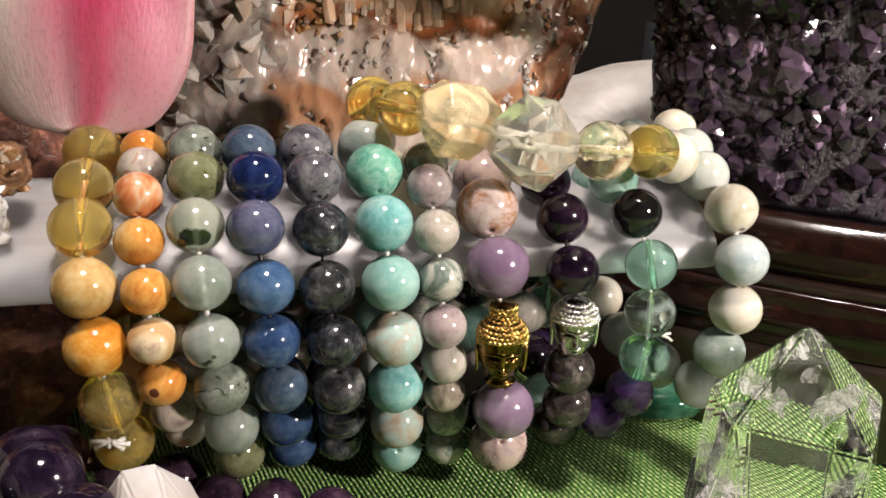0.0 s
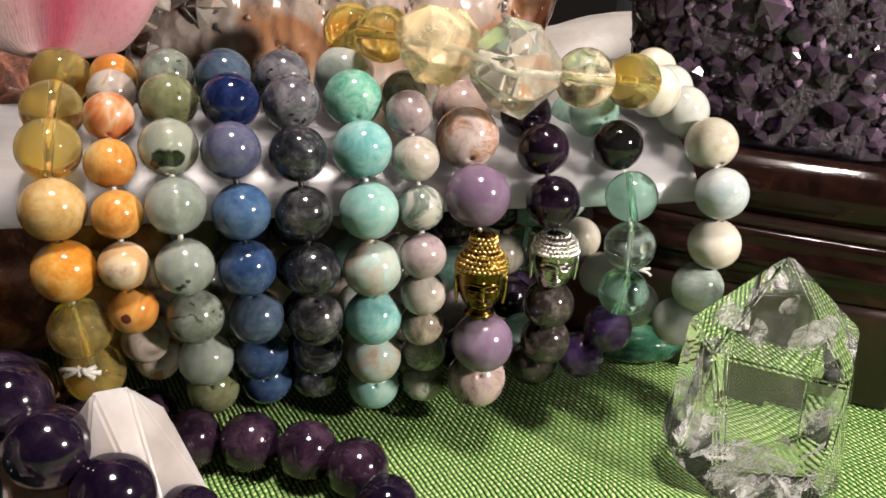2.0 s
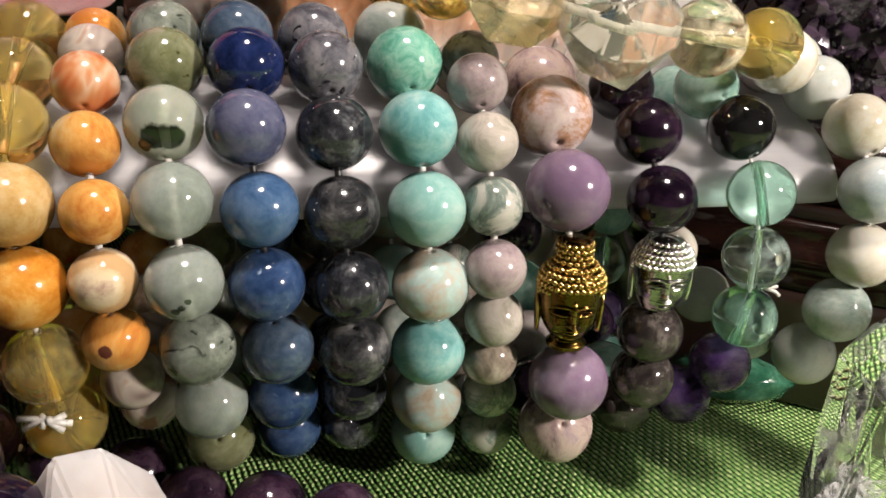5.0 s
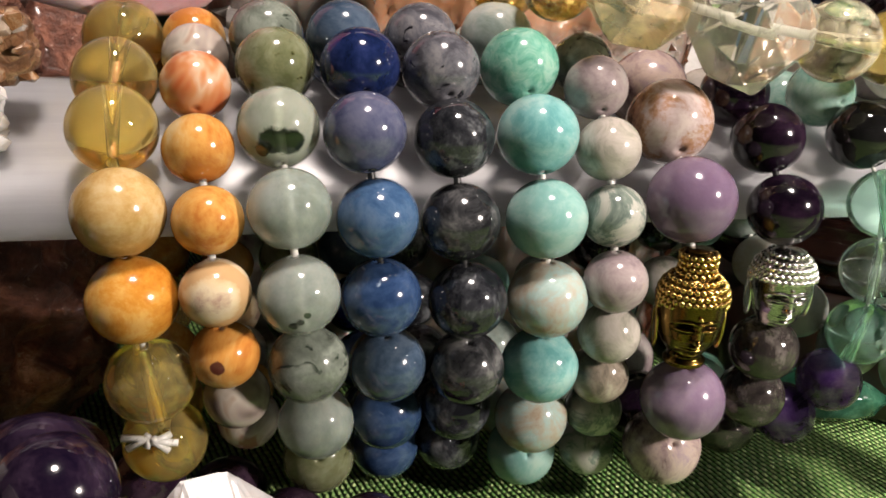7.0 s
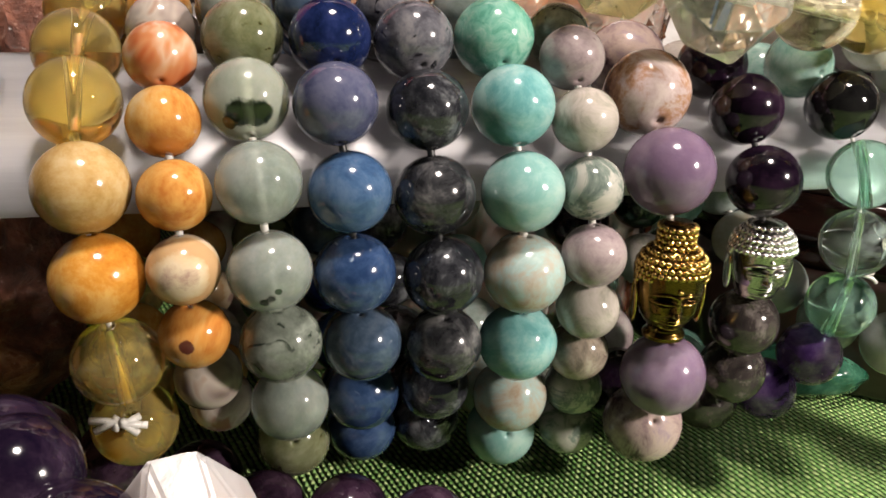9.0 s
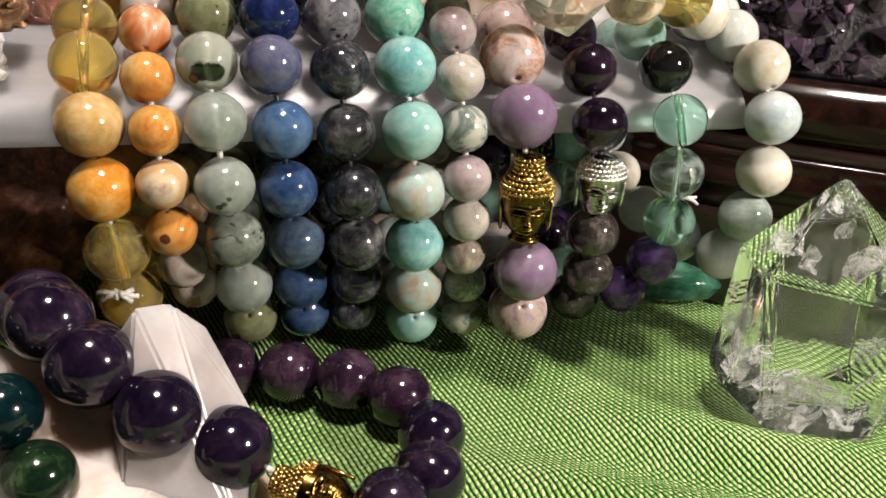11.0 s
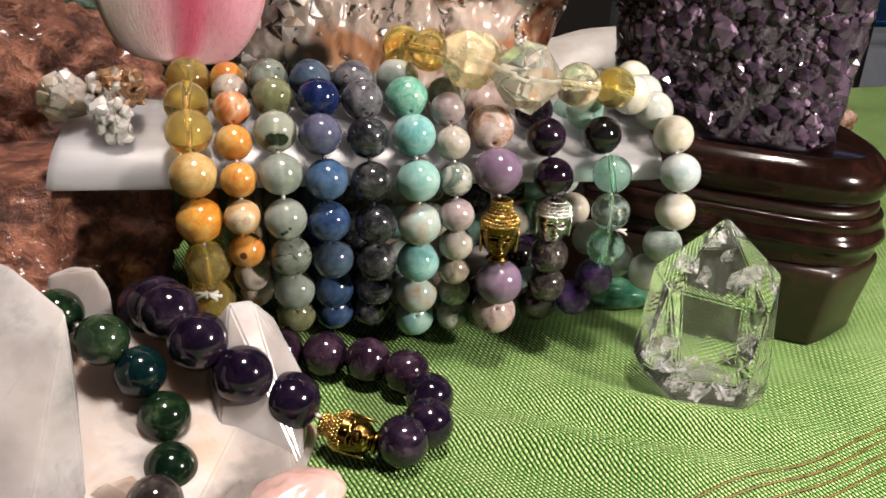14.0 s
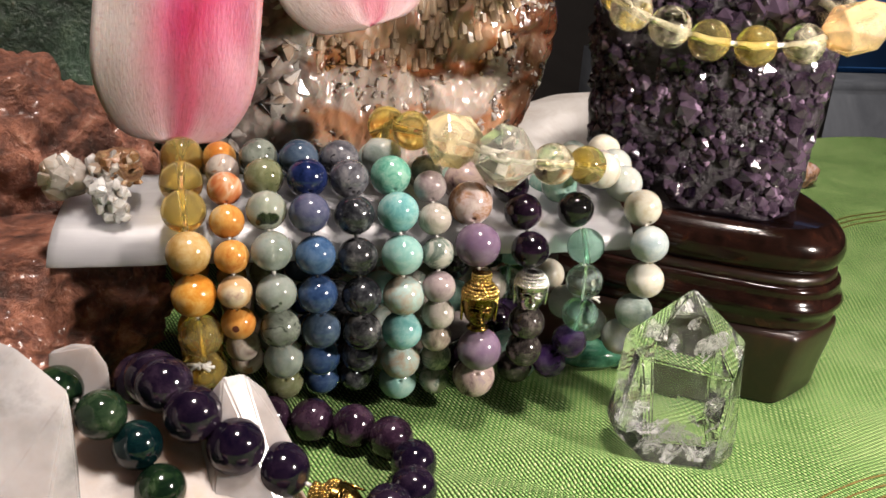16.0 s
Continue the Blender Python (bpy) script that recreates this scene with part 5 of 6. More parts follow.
def calcite_kind(x, z, rnd):
    """Which band of the slice a place lies in."""
    band = math.hypot(max(x - 24, 0), 101 - z) / 45 + rnd.uniform(-0.03, 0.03)
    if x < -17:
        dark = (x + 22) ** 2 / 14 + (z - 70) ** 2 / 40 < 1
        return "calcite_grey" if dark and rnd.random() < 0.6 else ("calcite_crystal" if rnd.random() < 0.3 else "calcite_white")
    if x > 38:
        return rnd.choice(("calcite_brown", "calcite_brown", "calcite_grey", "calcite_white"))
    if band < 0.33:
        return "calcite_peach"
    if band < 0.44:
        return "calcite_orange" if rnd.random() < 0.7 else "calcite_brown"
    if band < 0.63:
        return "calcite_white" if rnd.random() < 0.8 else "calcite_crystal"
    return "calcite_orange" if -8 < x < 12 and z > 60 and rnd.random() < 0.75 else "calcite_white"


rnd = random.Random(4)
crust = {}
whole = 0
for k in range(1150):
    x, z = rnd.uniform(-39, 51), rnd.uniform(56, 116)
    lo, hi = span(z)
    if not lo + 1 < x < hi - 1:
        continue
    kind = calcite_kind(x, z, rnd)
    if x < -17 and rnd.random() < 0.72:
        continue
    r1 = rnd.uniform(2.6, 5.0) if x < -17 else rnd.uniform(0.6, 1.4)
    if kind == "calcite_grey":
        r1 = min(r1, 1.6)
    fall = max(0.0, 1 - 6 * (x - lo) / (hi - lo), 1 - 6 * (hi - x) / (hi - lo))
    c = V(x, 47.0 + 0.42 * r1 + 7 * fall ** 2 + 2.6 * noise.fractal(Vector((x * 0.05, z * 0.05, 7.0)), 1.0, 2.0, 4), z)
    bm = bmesh.new()
    if kind == "calcite_peach":
        d = Vector((0.5 * max(0.0, x - 24) / 15 + rnd.uniform(-0.15, 0.15), -0.12, -1.0))
        prism(bm, c, d, 1.1 * r1 * MM, 3.6 * r1 * MM, 0.5 * r1 * MM, 6, 0.3, rnd.random(), rnd)
    else:
        chunk(bm, c, r1 * MM, rnd, 9)
    if r1 > 1.0 and whole < 280:
        whole += 1
        part("crystal", bm, M[kind], CALC, smooth=False)
        continue
    vs, fs = crust.setdefault(kind, ([], []))
    bm.verts.index_update()
    fs.extend([[len(vs) + v.index for v in fc.verts] for fc in bm.faces])
    vs.extend([v.co[:] for v in bm.verts])
    bm.free()
for kind, (vs, fs) in crust.items():
    me = bpy.data.meshes.new("crystal_crust")
    me.from_pydata(vs, [], fs)
    me.materials.append(M[kind])
    ob = new("crystal_crust", me)
    ob.parent = CALC
    ob.location = -CALC.location
    tagged(ob, "crust of small sparkling calcite crystals", kind="stuff")

bm = boulder((56, 30, 34), 21.0, 0.06, 0.01, 5, flat=0.2, place=(94, 112, 30))
solid("white_stone", bm, M["white_rock"], "smooth white shell-like stone with brown specks", "stone")

# mineral cluster on the end of the bar
root = thing("mineral_cluster", "small rusty and white mineral cluster on the bar's end", "mineral", at=(-67, 17, 59))
part("white_crust", boulder((3.6, 2.2, 4.2), 31, 0.25, 0.06, 4, flat=53.0, place=(-64.5, 11.8, 58.5)), M["white_crystal"], root)
part("rusty_back", boulder((6.0, 3.6, 4.6), 33, 0.25, 0.08, 4, flat=55.5, place=(-63, 17, 64.0)), M["rust"], root)
part("pale_matrix", boulder((5.0, 4.2, 4.6), 35, 0.2, 0.05, 4, flat=55.5, place=(-73.5, 18, 61.5)), M["calcite_crystal"], root)
rnd = random.Random(9)
for k in range(96):
    bm = bmesh.new()
    if k < 18:
        mat, c, r1 = "calcite_crystal", (rnd.gauss(-74.5, 1.5), rnd.gauss(15.5, 1.0), rnd.gauss(62.0, 1.5)), rnd.uniform(1.8, 3.0)
    elif k < 44:
        mat, c, r1 = ("calcite_crystal" if k % 3 else "white_crystal"), (rnd.uniform(-71, -61), rnd.uniform(12.5, 17), rnd.uniform(60, 67.5)), rnd.uniform(1.0, 1.9)
    elif k < 66:
        mat, c, r1 = ("rust_crystal" if k % 4 else "calcite_crystal"), (rnd.uniform(-65, -58.5), rnd.uniform(12.5, 16.5), rnd.uniform(60.5, 67.5)), rnd.uniform(0.9, 1.7)
    else:
        z1 = rnd.uniform(54.3, 62)
        wide = 1.5 + 0.42 * (z1 - 54)
        mat, c, r1 = "white_crystal", (-63.2 - 0.25 * (z1 - 54) + rnd.uniform(-wide, wide), 9.4 + rnd.uniform(0, 1.6), z1), rnd.uniform(1.1, 2.0)
    chunk(bm, V(*c), r1 * MM, rnd, 14 if 18 <= k < 66 else 26)
    part("crystal", bm, M[mat], root, smooth=False)

# ---------------------------------------------------------------- wooden stand with the amethyst geode
SC = (103, 47)
PLAN = [(108.0, -5), (127, 5), (136, 46), (112, 98), (66, 84), (50, 38)]

def rounded_plan(s, corner):
    """Outline of the stand, its corners cut round, scaled about its middle."""
    pts = [Vector(((x - SC[0]) * s / 36, (y - SC[1]) * s / 36)) for x, y in PLAN]
    for k in range(4):
        cut = corner if k == 0 else 0.25
        pts = [p for a, b in zip(pts, pts[1:] + pts[:1]) for p in (a.lerp(b, cut), a.lerp(b, 1 - cut))]
    return pts

def turned(profile, centre, corner):
    bm = bmesh.new()
    rows = []
    for s, z in profile:
        rows.append([bm.verts.new(V(centre[0] + x, centre[1] + y, z)) for x, y in rounded_plan(s, corner)])
    n = len(rows[0])
    for a, b in zip(rows, rows[1:]):
        for i in range(n):
            bm.faces.new((a[i], a[(i + 1) % n], b[(i + 1) % n], b[i]))
    bm.faces.new(rows[0][::-1])
    bm.faces.new(rows[-1])
    return bm

STAND = thing("wooden_stand", "dark lacquered wooden stand with rounded mouldings under a geode", "stand", at=(SC[0], SC[1], 0))
part("foot", turned([(35.6, 0.3), (36.0, 1), (36.8, 8), (38.0, 16), (38.6, 21), (38.3, 23)], SC, 0.05), M["foot_wood"], STAND, "reddish brown wooden foot")
prof = [(38, 23)] + [(37.7 + 1.9 * math.sin(math.pi * k / 14) ** 0.6 + 0.5 * math.cos(4 * math.pi * k / 14), 23.2 + 12.4 * k / 14) for k in range(15)] + [(37.6, 35.8)]
part("lower_moulding", turned(prof, SC, 0.16), M["lacquer"], STAND)
part("neck", turned([(37.4, 35.8), (37.8, 36.2), (37.5, 38.0), (36.9, 38.4)], SC, 0.18), M["foot_wood"], STAND, "reddish groove between the mouldings")
prof = [(36.0, 38.4)] + [(36.6 + 2.0 * math.sin(math.pi * k / 12) ** 0.7, 38.6 + 10.2 * k / 12) for k in range(13)] + [(35.8, 49.6), (34.8, 50.4), (33.8, 50.6), (32.6, 49.8), (20, 49.6)]
part("upper_moulding", turned(prof, SC, 0.2), M["lacquer"], STAND)

GEO = thing("amethyst_geode", "tall dark purple amethyst geode set in a wooden stand", "geode", at=(96, 42, 50.4))
GP = [(50.4, 0.87), (56, 0.88), (64, 0.90), (74, 0.93), (88, 0.96), (102, 0.97), (114, 0.94), (124, 0.82), (130, 0.5)]
GC, GR, GT = (97, 39), (33.5, 26), math.radians(-39)

def geode_point(b, z):
    a = math.atan2(math.copysign(abs(math.sin(b)) ** 1.8, math.sin(b)), math.copysign(abs(math.cos(b)) ** 1.8, math.cos(b)))
    k = next((ra + (rb - ra) * (z - za) / (zb - za) for (za, ra), (zb, rb) in zip(GP, GP[1:]) if za <= z <= zb), 0.5)
    x, y = GR[0] * k * math.copysign(abs(math.cos(a)) ** 0.55, math.cos(a)), GR[1] * k * math.copysign(abs(math.sin(a)) ** 0.55, math.sin(a))
    return GC[0] + x * math.cos(GT) - y * math.sin(GT), GC[1] + x * math.sin(GT) + y * math.cos(GT)

bm = bmesh.new()
rows = []
for j in range(60):
    z = 50.4 + (130 - 50.4) * j / 59
    row = []
    for i in range(90):
        a = 2 * math.pi * i / 90
        x, y = geode_point(a, z)
        k = 1 + 0.05 * noise.fractal(Vector((math.cos(a) * 3, math.sin(a) * 3, z * 0.08)), 1.0, 2.0, 4)
        row.append(bm.verts.new(V(GC[0] + (x - GC[0]) * k, GC[1] + (y - GC[1]) * k, z)))
    rows.append(row)
for a, b in zip(rows, rows[1:]):
    for i in range(90):
        bm.faces.new((a[i], a[(i + 1) % 90], b[(i + 1) % 90], b[i]))
bm.faces.new(rows[0][::-1])
bm.faces.new(rows[-1])
part("matrix", bm, M["druse_matrix"], GEO)
rnd = random.Random(17)
small = bmesh.new()
big = 0
for k in range(3800):
    a, z = rnd.uniform(math.radians(165), math.radians(375)), rnd.uniform(52, 122)
    x, y = geode_point(a, z)
    x2, y2 = geode_point(a + 0.02, z)
    nrm = Vector((y2 - y, -(x2 - x), 0)).normalized()
    d = nrm + Vector((rnd.uniform(-0.4, 0.4), rnd.uniform(-0.4, 0.4), rnd.uniform(-0.4, 0.6)))
    p = V(x, y, z) - nrm * 0.0018
    edge = abs(math.cos(a)) ** 8
    s = rnd.uniform(0.7, 1.5) if k % 6 else rnd.uniform(1.8, 3.2)
    s *= 1 + 0.55 * noise.noise(Vector((x * 0.09, y * 0.09, z * 0.09)))
    s *= 1 - 0.6 * edge
    if k % 6 == 0 and big < 290:
        bm = bmesh.new()
        prism(bm, p, d, s * MM, (0.0013 + s * 0.30 * MM), s * 0.62 * MM, 6, 0.3, rnd.random() * 3, rnd)
        part("crystal", bm, M["druse"], GEO, smooth=False)
        big += 1
    else:
        prism(small, p, d, s * MM, (0.0014 + s * 0.4 * MM), s * 0.6 * MM, 6, 0.3, rnd.random() * 3, rnd)
tagged(part("crystal_druse", small, M["druse"], GEO, "sparkling small amethyst points", smooth=False), kind="stuff")

C2 = [(49.2, -1.5, 105.2), (58.6, -3.0, 102.0), (68.2, -4.6, 99.5), (79.6, -6.0, 98.7), (91.7, -7.0, 99.7), (104.8, -7.5, 104.0)]
root = thing("bracelet", "bracelet of pale citrine beads hung round the geode", "bracelet", at=C2[0])
pts = [V(*p) for p in C2]
rest = arc_back(pts[-1], pts[0], 0.0052, (0.012, 0.080, 0.022))
loop = pts + rest
cm = ["citrine_pale", "citrine_pale", "citrine", "citrine", "citrine_pale"]
for i, p in enumerate(loop):
    axis = (loop[(i + 1) % len(loop)] - loop[i - 1]).normalized()
    if i == 5:
        nugget(root, p, (8, 6.0, 6.5), "citrine_orange", 21, "citrine_chunk", "cloudy orange citrine chunk", -0.4, 7)
    else:
        bead(root, p, axis, 4.8, cm[i % 5], spin=i)
bm = bmesh.new()
tube(bm, loop, 0.0006, 8, closed=True)
part("elastic_cord", bm, M["cord"], root)

# ---------------------------------------------------------------- clear quartz tower
TOW = [(58.5, -26.5, 0.3), (70.7, -31.3, 0.3), (81.5, -25.5, 0.3), (80.0, -14.0, 0.3), (66.0, -10.0, 0.3), (57.0, -15.0, 0.3),
       (50.6, -21.0, 7.5), (52.0, -12.5, 8.0), (72.0, -32.0, 5.0), (84.0, -22.0, 6.0), (80.0, -9.5, 7.0),
       (53.5, -22.5, 28.5), (74.0, -30.5, 25.0), (84.3, -18.0, 28.6), (80.0, -7.5, 30.0), (64.0, -5.5, 30.0), (55.0, -11.0, 29.0),
       (68.0, -17.0, 43.3)]
bm = bmesh.new()
hull(bm, [V(*p) for p in TOW])
bmesh.ops.bevel(bm, geom=bm.edges[:], offset=0.0004, segments=2, affect="EDGES")
M["clear"] = glassy("clear_quartz", (0.985, 0.99, 0.985), 0.0, 1.54, (0.98, 0.98, 0.98), 95, 0.05)
TOWER = thing("quartz_tower", "clear polished quartz tower with inner fractures on the cloth", "crystal", at=(66, -19, 0.3))
part("polished_body", bm, M["clear"], TOWER, smooth=False)
M["veil"] = stone("inner_fracture", [(0.35, (0.86, 0.86, 0.86)), (0.6, (0.95, 0.95, 0.95))], 600, rough=0.2, trans=0.1, coat=0)
nt = M["veil"].node_tree
vec, _ = coords(nt, 1, 0.7)
wisp = tex(nt, "ShaderNodeTexNoise", vec, 380, Detail=6.0, Roughness=0.7, Distortion=1.5)
nt.links.new(ramp(nt, wisp.outputs["Fac"], [(0.40, (0, 0, 0)), (0.64, (0.78, 0.78, 0.78))]), nt.nodes["Principled BSDF"].inputs["Alpha"])
rnd = random.Random(6)
VEILS = [((61, -21, 5), 5.5), ((66, -22, 6), 6.0), ((71, -21, 6), 5.0), ((63, -16, 7), 5.5), ((69, -16, 6), 5.5), ((57, -20, 9), 4.5), ((66, -25, 4), 4.0), ((73, -17, 9), 4.0), ((60, -24, 4), 3.5),
         ((73, -17, 27), 4.8), ((70, -16, 33), 3.4), ((75, -16, 24), 4.5), ((68, -15, 37), 3.0), ((62, -14, 30), 5.0), ((58, -18, 13), 3.5), ((66, -13, 26), 5.0),
         ((78, -19, 8), 4.5), ((79, -18, 24), 3.2), ((76, -16, 28), 3.4), ((75, -24, 4), 4.5), ((69, -27, 4), 4.5), ((64, -24, 3), 4.5),
         ((77, -19, 14), 4.5)]
for (cx, cy, cz), size in VEILS:
    c = V(cx, cy, cz)
    q = Euler((rnd.uniform(0.3, 1.3), rnd.uniform(-0.8, 0.8), rnd.uniform(0, 6))).to_matrix()
    bm = bmesh.new()
    n = 14
    top = []
    for rr in (0.25, 0.6, 1.0):
        ring = []
        for i in range(n):
            a = 2 * math.pi * i / n
            k = rr * rnd.uniform(0.65, 1.0)
            ring.append(q @ (Vector((math.cos(a) * k, 0.65 * math.sin(a) * k, 0.16 * k * math.sin(2.3 * a + cx))) * size * 0.85 * MM) + c)
        top.append(ring)
    up = [[bm.verts.new(p) for p in ring] for ring in top]
    dn = [[bm.verts.new(p + q @ Vector((0, 0, 0.00015))) for p in ring] for ring in top]
    for sheet, flip in ((up, False), (dn, True)):
        for a, b in zip(sheet, sheet[1:]):
            for i in range(n):
                f4 = (a[i], b[i], b[(i + 1) % n], a[(i + 1) % n])
                bm.faces.new(f4[::-1] if flip else f4)
        bm.faces.new(sheet[0] if not flip else sheet[0][::-1])
    for i in range(n):
        bm.faces.new((up[2][i], dn[2][i], dn[2][(i + 1) % n], up[2][(i + 1) % n]))
    bmesh.ops.recalc_face_normals(bm, faces=bm.faces)
    part("inner_fracture", bm, M["veil"], TOWER, smooth=False)

# ---------------------------------------------------------------- frosted quartz cluster with two bracelets
QZ = thing("quartz_cluster", "large frosted white quartz cluster lying on the cloth", "crystal cluster", at=(-60, -35, 0))

def crystal_hull(name, pts, mat, bevel=0.0008, label=""):
    bm = bmesh.new()
    hull(bm, [V(*p) for p in pts])
    bmesh.ops.bevel(bm, geom=bm.edges[:], offset=bevel * 0.5, segments=2, affect="EDGES")
    return part(name, bm, M[mat], QZ, label, smooth=False)

crystal_hull("body", [(-84, -8, 24), (-66, -12, 21), (-45, -15, 18), (-33, -17, 15), (-84, -60, 0.3), (-52, -56, 0.3), (-30, -44, 0.3), (-24, -26, 0.3), (-31, -10, 0.3), (-80, -2, 0.3),
                      (-60, -34, 9.5), (-42, -34, 8)], "quartz")
crystal_hull("crystal_point", [(-41.8, -22, 30.3), (-37.2, -20, 29.8), (-32.8, -17, 24), (-26.0, -24, 11), (-25.5, -22, 3), (-29, -38, 2), (-45, -36, 3), (-47, -22, 12), (-41.5, -12, 3), (-44.2, -20, 26)], "quartz_point", label="white frosted crystal point")
crystal_hull("crystal_point", [(-79, -27, 42), (-69.5, -34, 36.0), (-68.6, -36, 22), (-67, -48, 1), (-76, -62, 1), (-100, -66, 1), (-108, -40, 1), (-100, -24, 30), (-88, -22, 44), (-92, -40, 30), (-78, -44, 22), (-80, -14, 8)], "quartz_point", label="broad milky crystal point")
crystal_hull("crystal_point", [(-71, -14, 35.8), (-67, -15, 35.6), (-64.5, -15, 30.5), (-63.5, -16, 8), (-78, -16, 8), (-76, -14, 34), (-68, -6, 31), (-66, -5, 8)], "quartz_point", label="small clear crystal point")
rnd = random.Random(2)
for c, r1 in (((-41, -39, -3), 12.0), ((-60, -45, -3), 12.0)):
    bm = bmesh.new()
    chunk(bm, V(*c), r1 * MM, rnd, 13)
    for v in bm.verts:
        v.co.z = max(v.co.z, 0.0003)
    part("crystal_block", bm, M["quartz"], QZ, smooth=False)

root_label = "dark purple amethyst bracelet with gold head bead draped over quartz"
AM = [(-59.0, -4.0, 21.0), (-56.0, -11.5, 25.5), (-53.5, -17.5, 26.8), (-47.8, -24.0, 23.2), (-39.5, -28.0, 17.2), (-30.2, -28.6, 10.8), (-19.3, -35.2, 6.6), (-9.1, -38.7, 5.9), (-2.6, -33.2, 5.9), (-0.2, -23.4, 5.9), (-3.2, -12.8, 5.9), (-11.0, -6.3, 5.9), (-20.5, -2.1, 5.9), (-30.5, 0.5, 5.9)]
pts = [V(*p) for p in AM]
root = thing("bracelet", root_label, "bracelet", at=(-20, -20, 0.3))
loop = pts + arc_back(pts[-1], pts[0], 0.0056, (-0.004, 0.012, -0.004))
for i, p in enumerate(loop):
    axis = (loop[(i + 1) % len(loop)] - loop[i - 1]).normalized()
    if i == 6:
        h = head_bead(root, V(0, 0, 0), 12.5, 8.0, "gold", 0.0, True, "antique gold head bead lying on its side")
        zz = Vector((-10.5, 6.2, 1.6)).normalized()
        ff = Vector((-0.15, -0.75, 0.62))
        ff = (ff - zz * ff.dot(zz)).normalized()
        yy = -ff
        xx = yy.cross(zz)
        h.rotation_mode = "QUATERNION"
        h.rotation_quaternion = Matrix((xx, yy, zz)).transposed().to_quaternion()
        h.location = p - root.location
    else:
        bead(root, p, axis, 6.0 if i < 6 else 5.3, "amethyst" if i < 10 else "amethyst_plum", spin=i)
bm = bmesh.new()
tube(bm, loop, 0.0005, 6, closed=True)
part("elastic_cord", bm, M["cord"], root)

DG = [(-74.0, -18.0, 27.5), (-65.3, -25.0, 25.2), (-58.7, -27.0, 18.8), (-54.4, -32.5, 11.8), (-53.2, -40.5, 5.6), (-55.5, -50.0, 5.5), (-62.0, -57.5, 5.5), (-71.0, -62.0, 7.0)]
pts = [V(*p) for p in DG]
root = thing("bracelet", "bracelet of dark green moss agate beads lying over quartz", "bracelet", at=(-58, -40, 0.3))
gm = ["moss", "moss_pale", "moss_teal", "moss", "moss", "smoky", "moss", "moss_teal"]
for i, p in enumerate(pts):
    axis = (pts[min(i + 1, 7)] - pts[max(i - 1, 0)]).normalized()
    bead(root, p, axis, 5.05, gm[i], spin=i)
bm = bmesh.new()
tube(bm, pts, 0.0005, 6)
part("elastic_cord", bm, M["cord"], root)

solid("rose_quartz", boulder((9.5, 6.0, 5.5), 41, 0.12, 0.0, 5, flat=0.3, place=(-31, -52.5, 4.6), turn=0.35), M["rose"], "tumbled pale pink rose quartz on the cloth", "stone", group="tumbled stones")
solid("rose_quartz", boulder((15, 9.0, 8.5), 44, 0.12, 0.0, 5, flat=0.3, place=(-82, -72, 7.5), turn=0.1), M["rose"], "tumbled pale pink rose quartz beside the cluster", "stone", group="tumbled stones")
bm = boulder((11, 6, 4.5), 47, 0.10, 0.0, 5, flat=0.3, place=(63.5, 25, 4.6), turn=-0.3)
solid("green_stone", bm, M["aventurine"], "tumbled green aventurine behind the bracelets", "stone", group="tumbled stones")
solid("brown_stone", boulder((9, 7, 7), 49, 0.2, 0.03, 4, flat=0.3, place=(262, 200, 6.0)), M["brown_agate"], "small reddish brown agate lying behind the stand", "stone", group="tumbled stones")

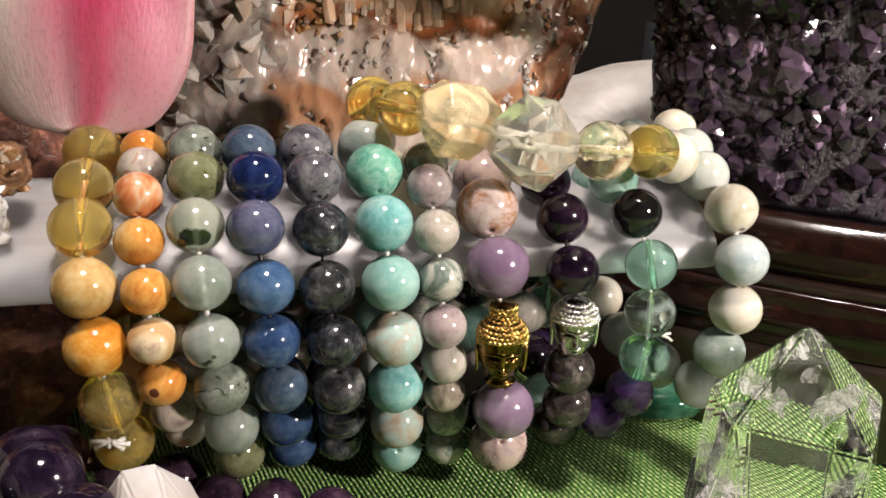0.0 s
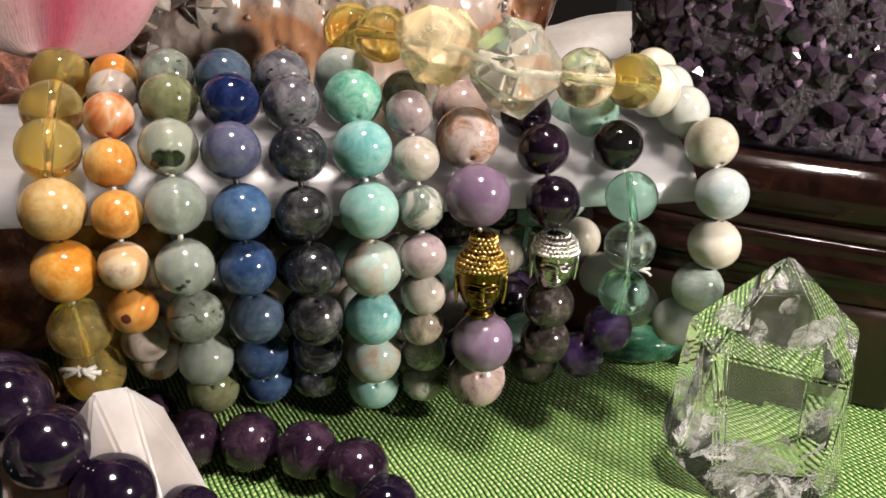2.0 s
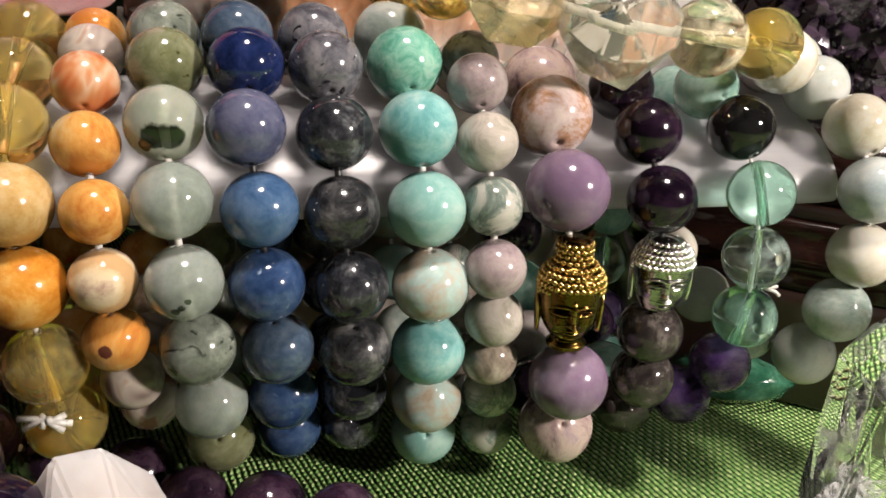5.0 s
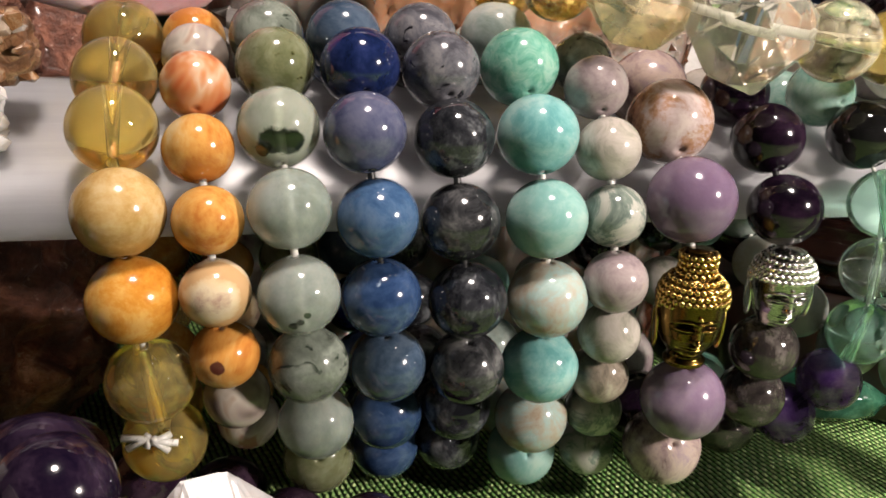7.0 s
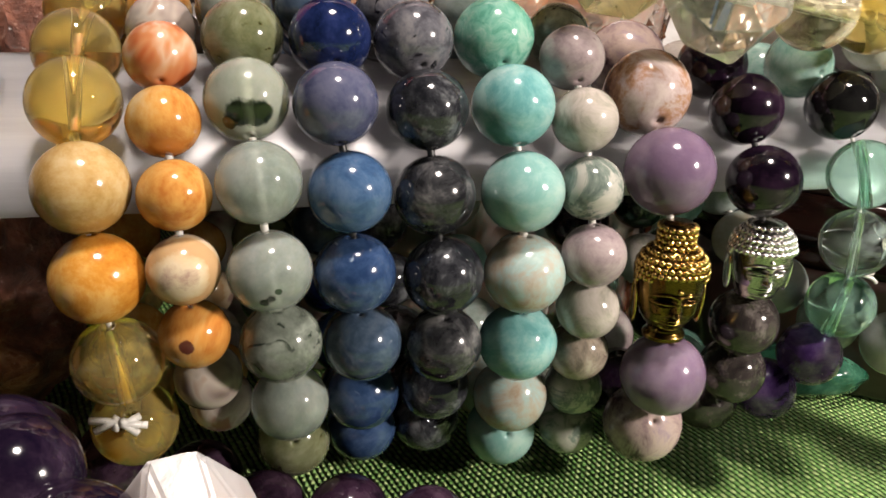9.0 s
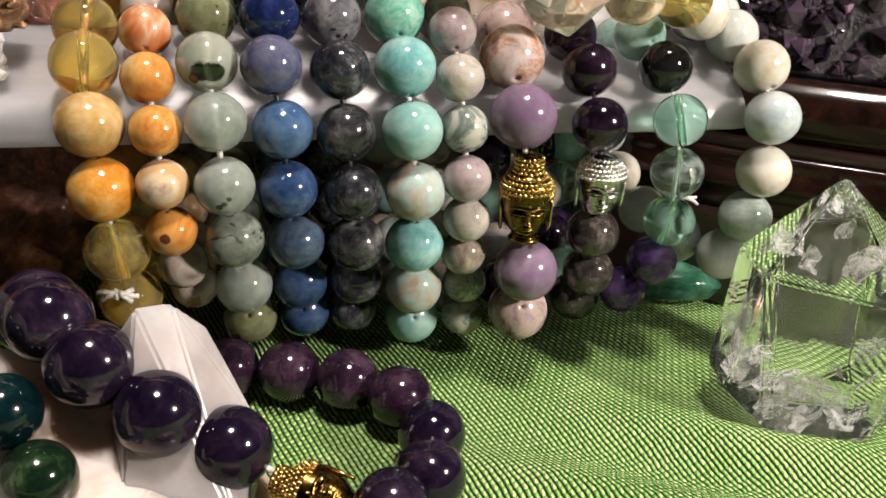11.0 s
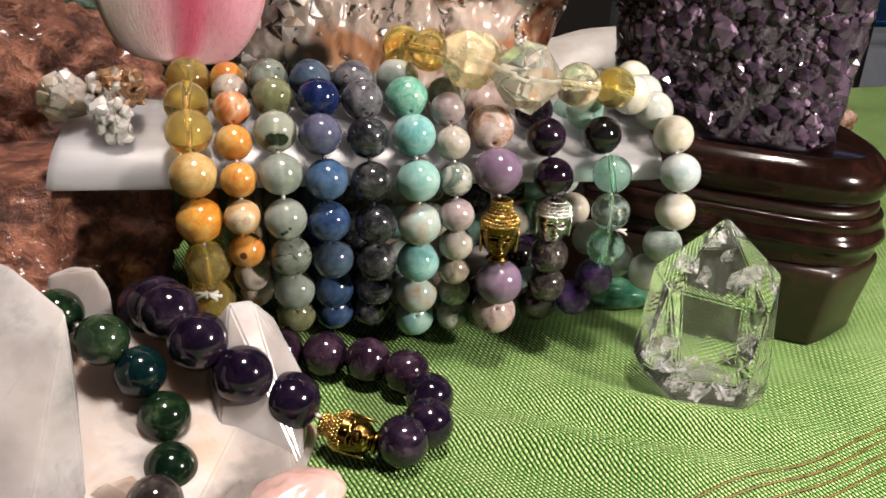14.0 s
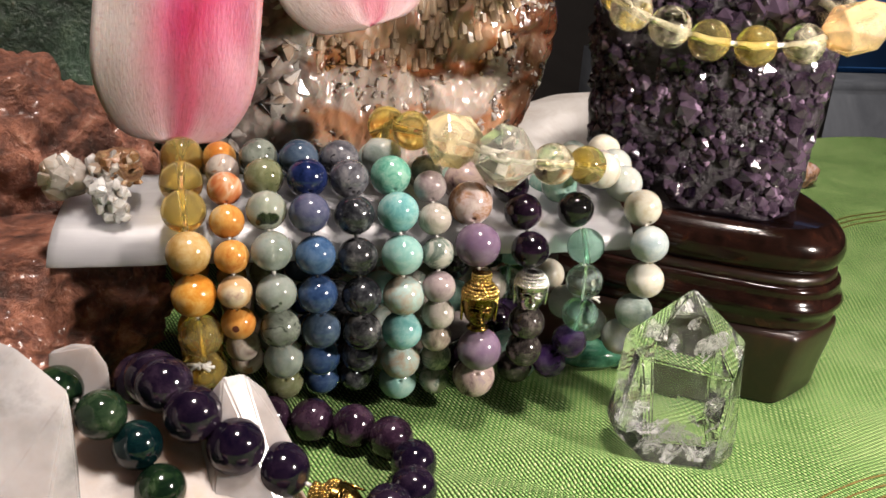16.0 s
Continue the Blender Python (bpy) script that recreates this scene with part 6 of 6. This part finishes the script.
# ---------------------------------------------------------------- lily
def petal(parent, base, tip, width, normal, bend, name="petal"):
    """A broad petal from its base to its tip, cupped and recurved, with real thickness."""
    base, tip = V(*base), V(*tip)
    along = tip - base
    side = along.cross(Vector(normal)).normalized()
    nrm = side.cross(along).normalized()
    bm = bmesh.new()
    uvl = bm.loops.layers.uv.new("petal")
    nu, nv = 28, 40
    grid = []
    for back in (0, 1):
        rows = []
        for j in range(nv + 1):
            v = j / nv
            w = width * MM * 0.5 * (1 - 0.50 * max(0.0, (v - 0.66) / 0.34) ** 2.4) * (1 - max(0.0, (v - 0.93) / 0.07) ** 3) ** 0.5 * min(1.0, 0.5 + 1.3 * v)
            w = max(w, 0.0009)
            row = []
            for i in range(nu + 1):
                u = 2 * i / nu - 1
                wav = 0.0009 * math.sin(9 * v + 2 * u) * abs(u) ** 3 + 0.0007 * noise.noise(Vector((u * 2.5, v * 4.0, width * 0.3)))
                p = base + along * v + side * (w * u) + nrm * (bend * MM * math.sin(math.pi * v) - 0.16 * w * u * u + wav - 0.025 * w * math.exp(-((u - 0.1) / 0.09) ** 2))
                row.append(bm.verts.new(p - nrm * 0.0005 * back))
            rows.append(row)
        grid.append(rows)
    for back, rows in enumerate(grid):
        for j in range(nv):
            for i in range(nu):
                q = [(i, j), (i + 1, j), (i + 1, j + 1), (i, j + 1)]
                if back:
                    q = q[::-1]
                fc = bm.faces.new([rows[b][a] for a, b in q])
                for lp, (a, b) in zip(fc.loops, q):
                    lp[uvl].uv = (a / nu, 1 - b / nv)
    a, b = grid
    rim = [(j, 0) for j in range(nv)] + [(nv, i) for i in range(nu)] + [(j, nu) for j in range(nv, 0, -1)] + [(0, i) for i in range(nu, 0, -1)]
    for (j, i), (j2, i2) in zip(rim, rim[1:] + rim[:1]):
        bm.faces.new((a[j][i], a[j2][i2], b[j2][i2], b[j][i]))
    return part(name, bm, M["petal"], parent)

LILY = thing("lily_flower", "pink and white lily flower resting over the rocks", "flower", at=(-30, 60, 120))
petal(LILY, (-46, 46, 124), (-51.5, 27, 66.5), 38, (0, -1, 0.3), 6)
petal(LILY, (-16, 50, 134), (-4, 30, 95.5), 40, (0, -1, 0.6), 5)
petal(LILY, (-36, 62, 132), (-40, 112, 118), 36, (0, 0.4, 1), 6)
petal(LILY, (-22, 64, 132), (20, 96, 130), 34, (0, 0.2, 1), 6)

# ---------------------------------------------------------------- the dark room beyond the table
slab_box("storage_box", (0.46, 0.62, -0.75), (0.78, 0.95, -0.02), M["grey_fabric"], "blue-grey fabric storage box behind the table", "box", kind="", bevel=0.01)
slab_box("blue_box", (0.62, 0.70, -0.02), (0.86, 0.92, 0.14), M["blue_plastic"], "blue plastic box standing on the storage box", "box", kind="", bevel=0.008)
bm = bmesh.new()
tube(bm, [Vector((0.455, 0.45, -0.75)), Vector((0.47, 0.45, 0.9))], 0.008, 12)
solid("metal_pole", bm, M["black_metal"], "thin black metal pole standing behind the table", "pole")
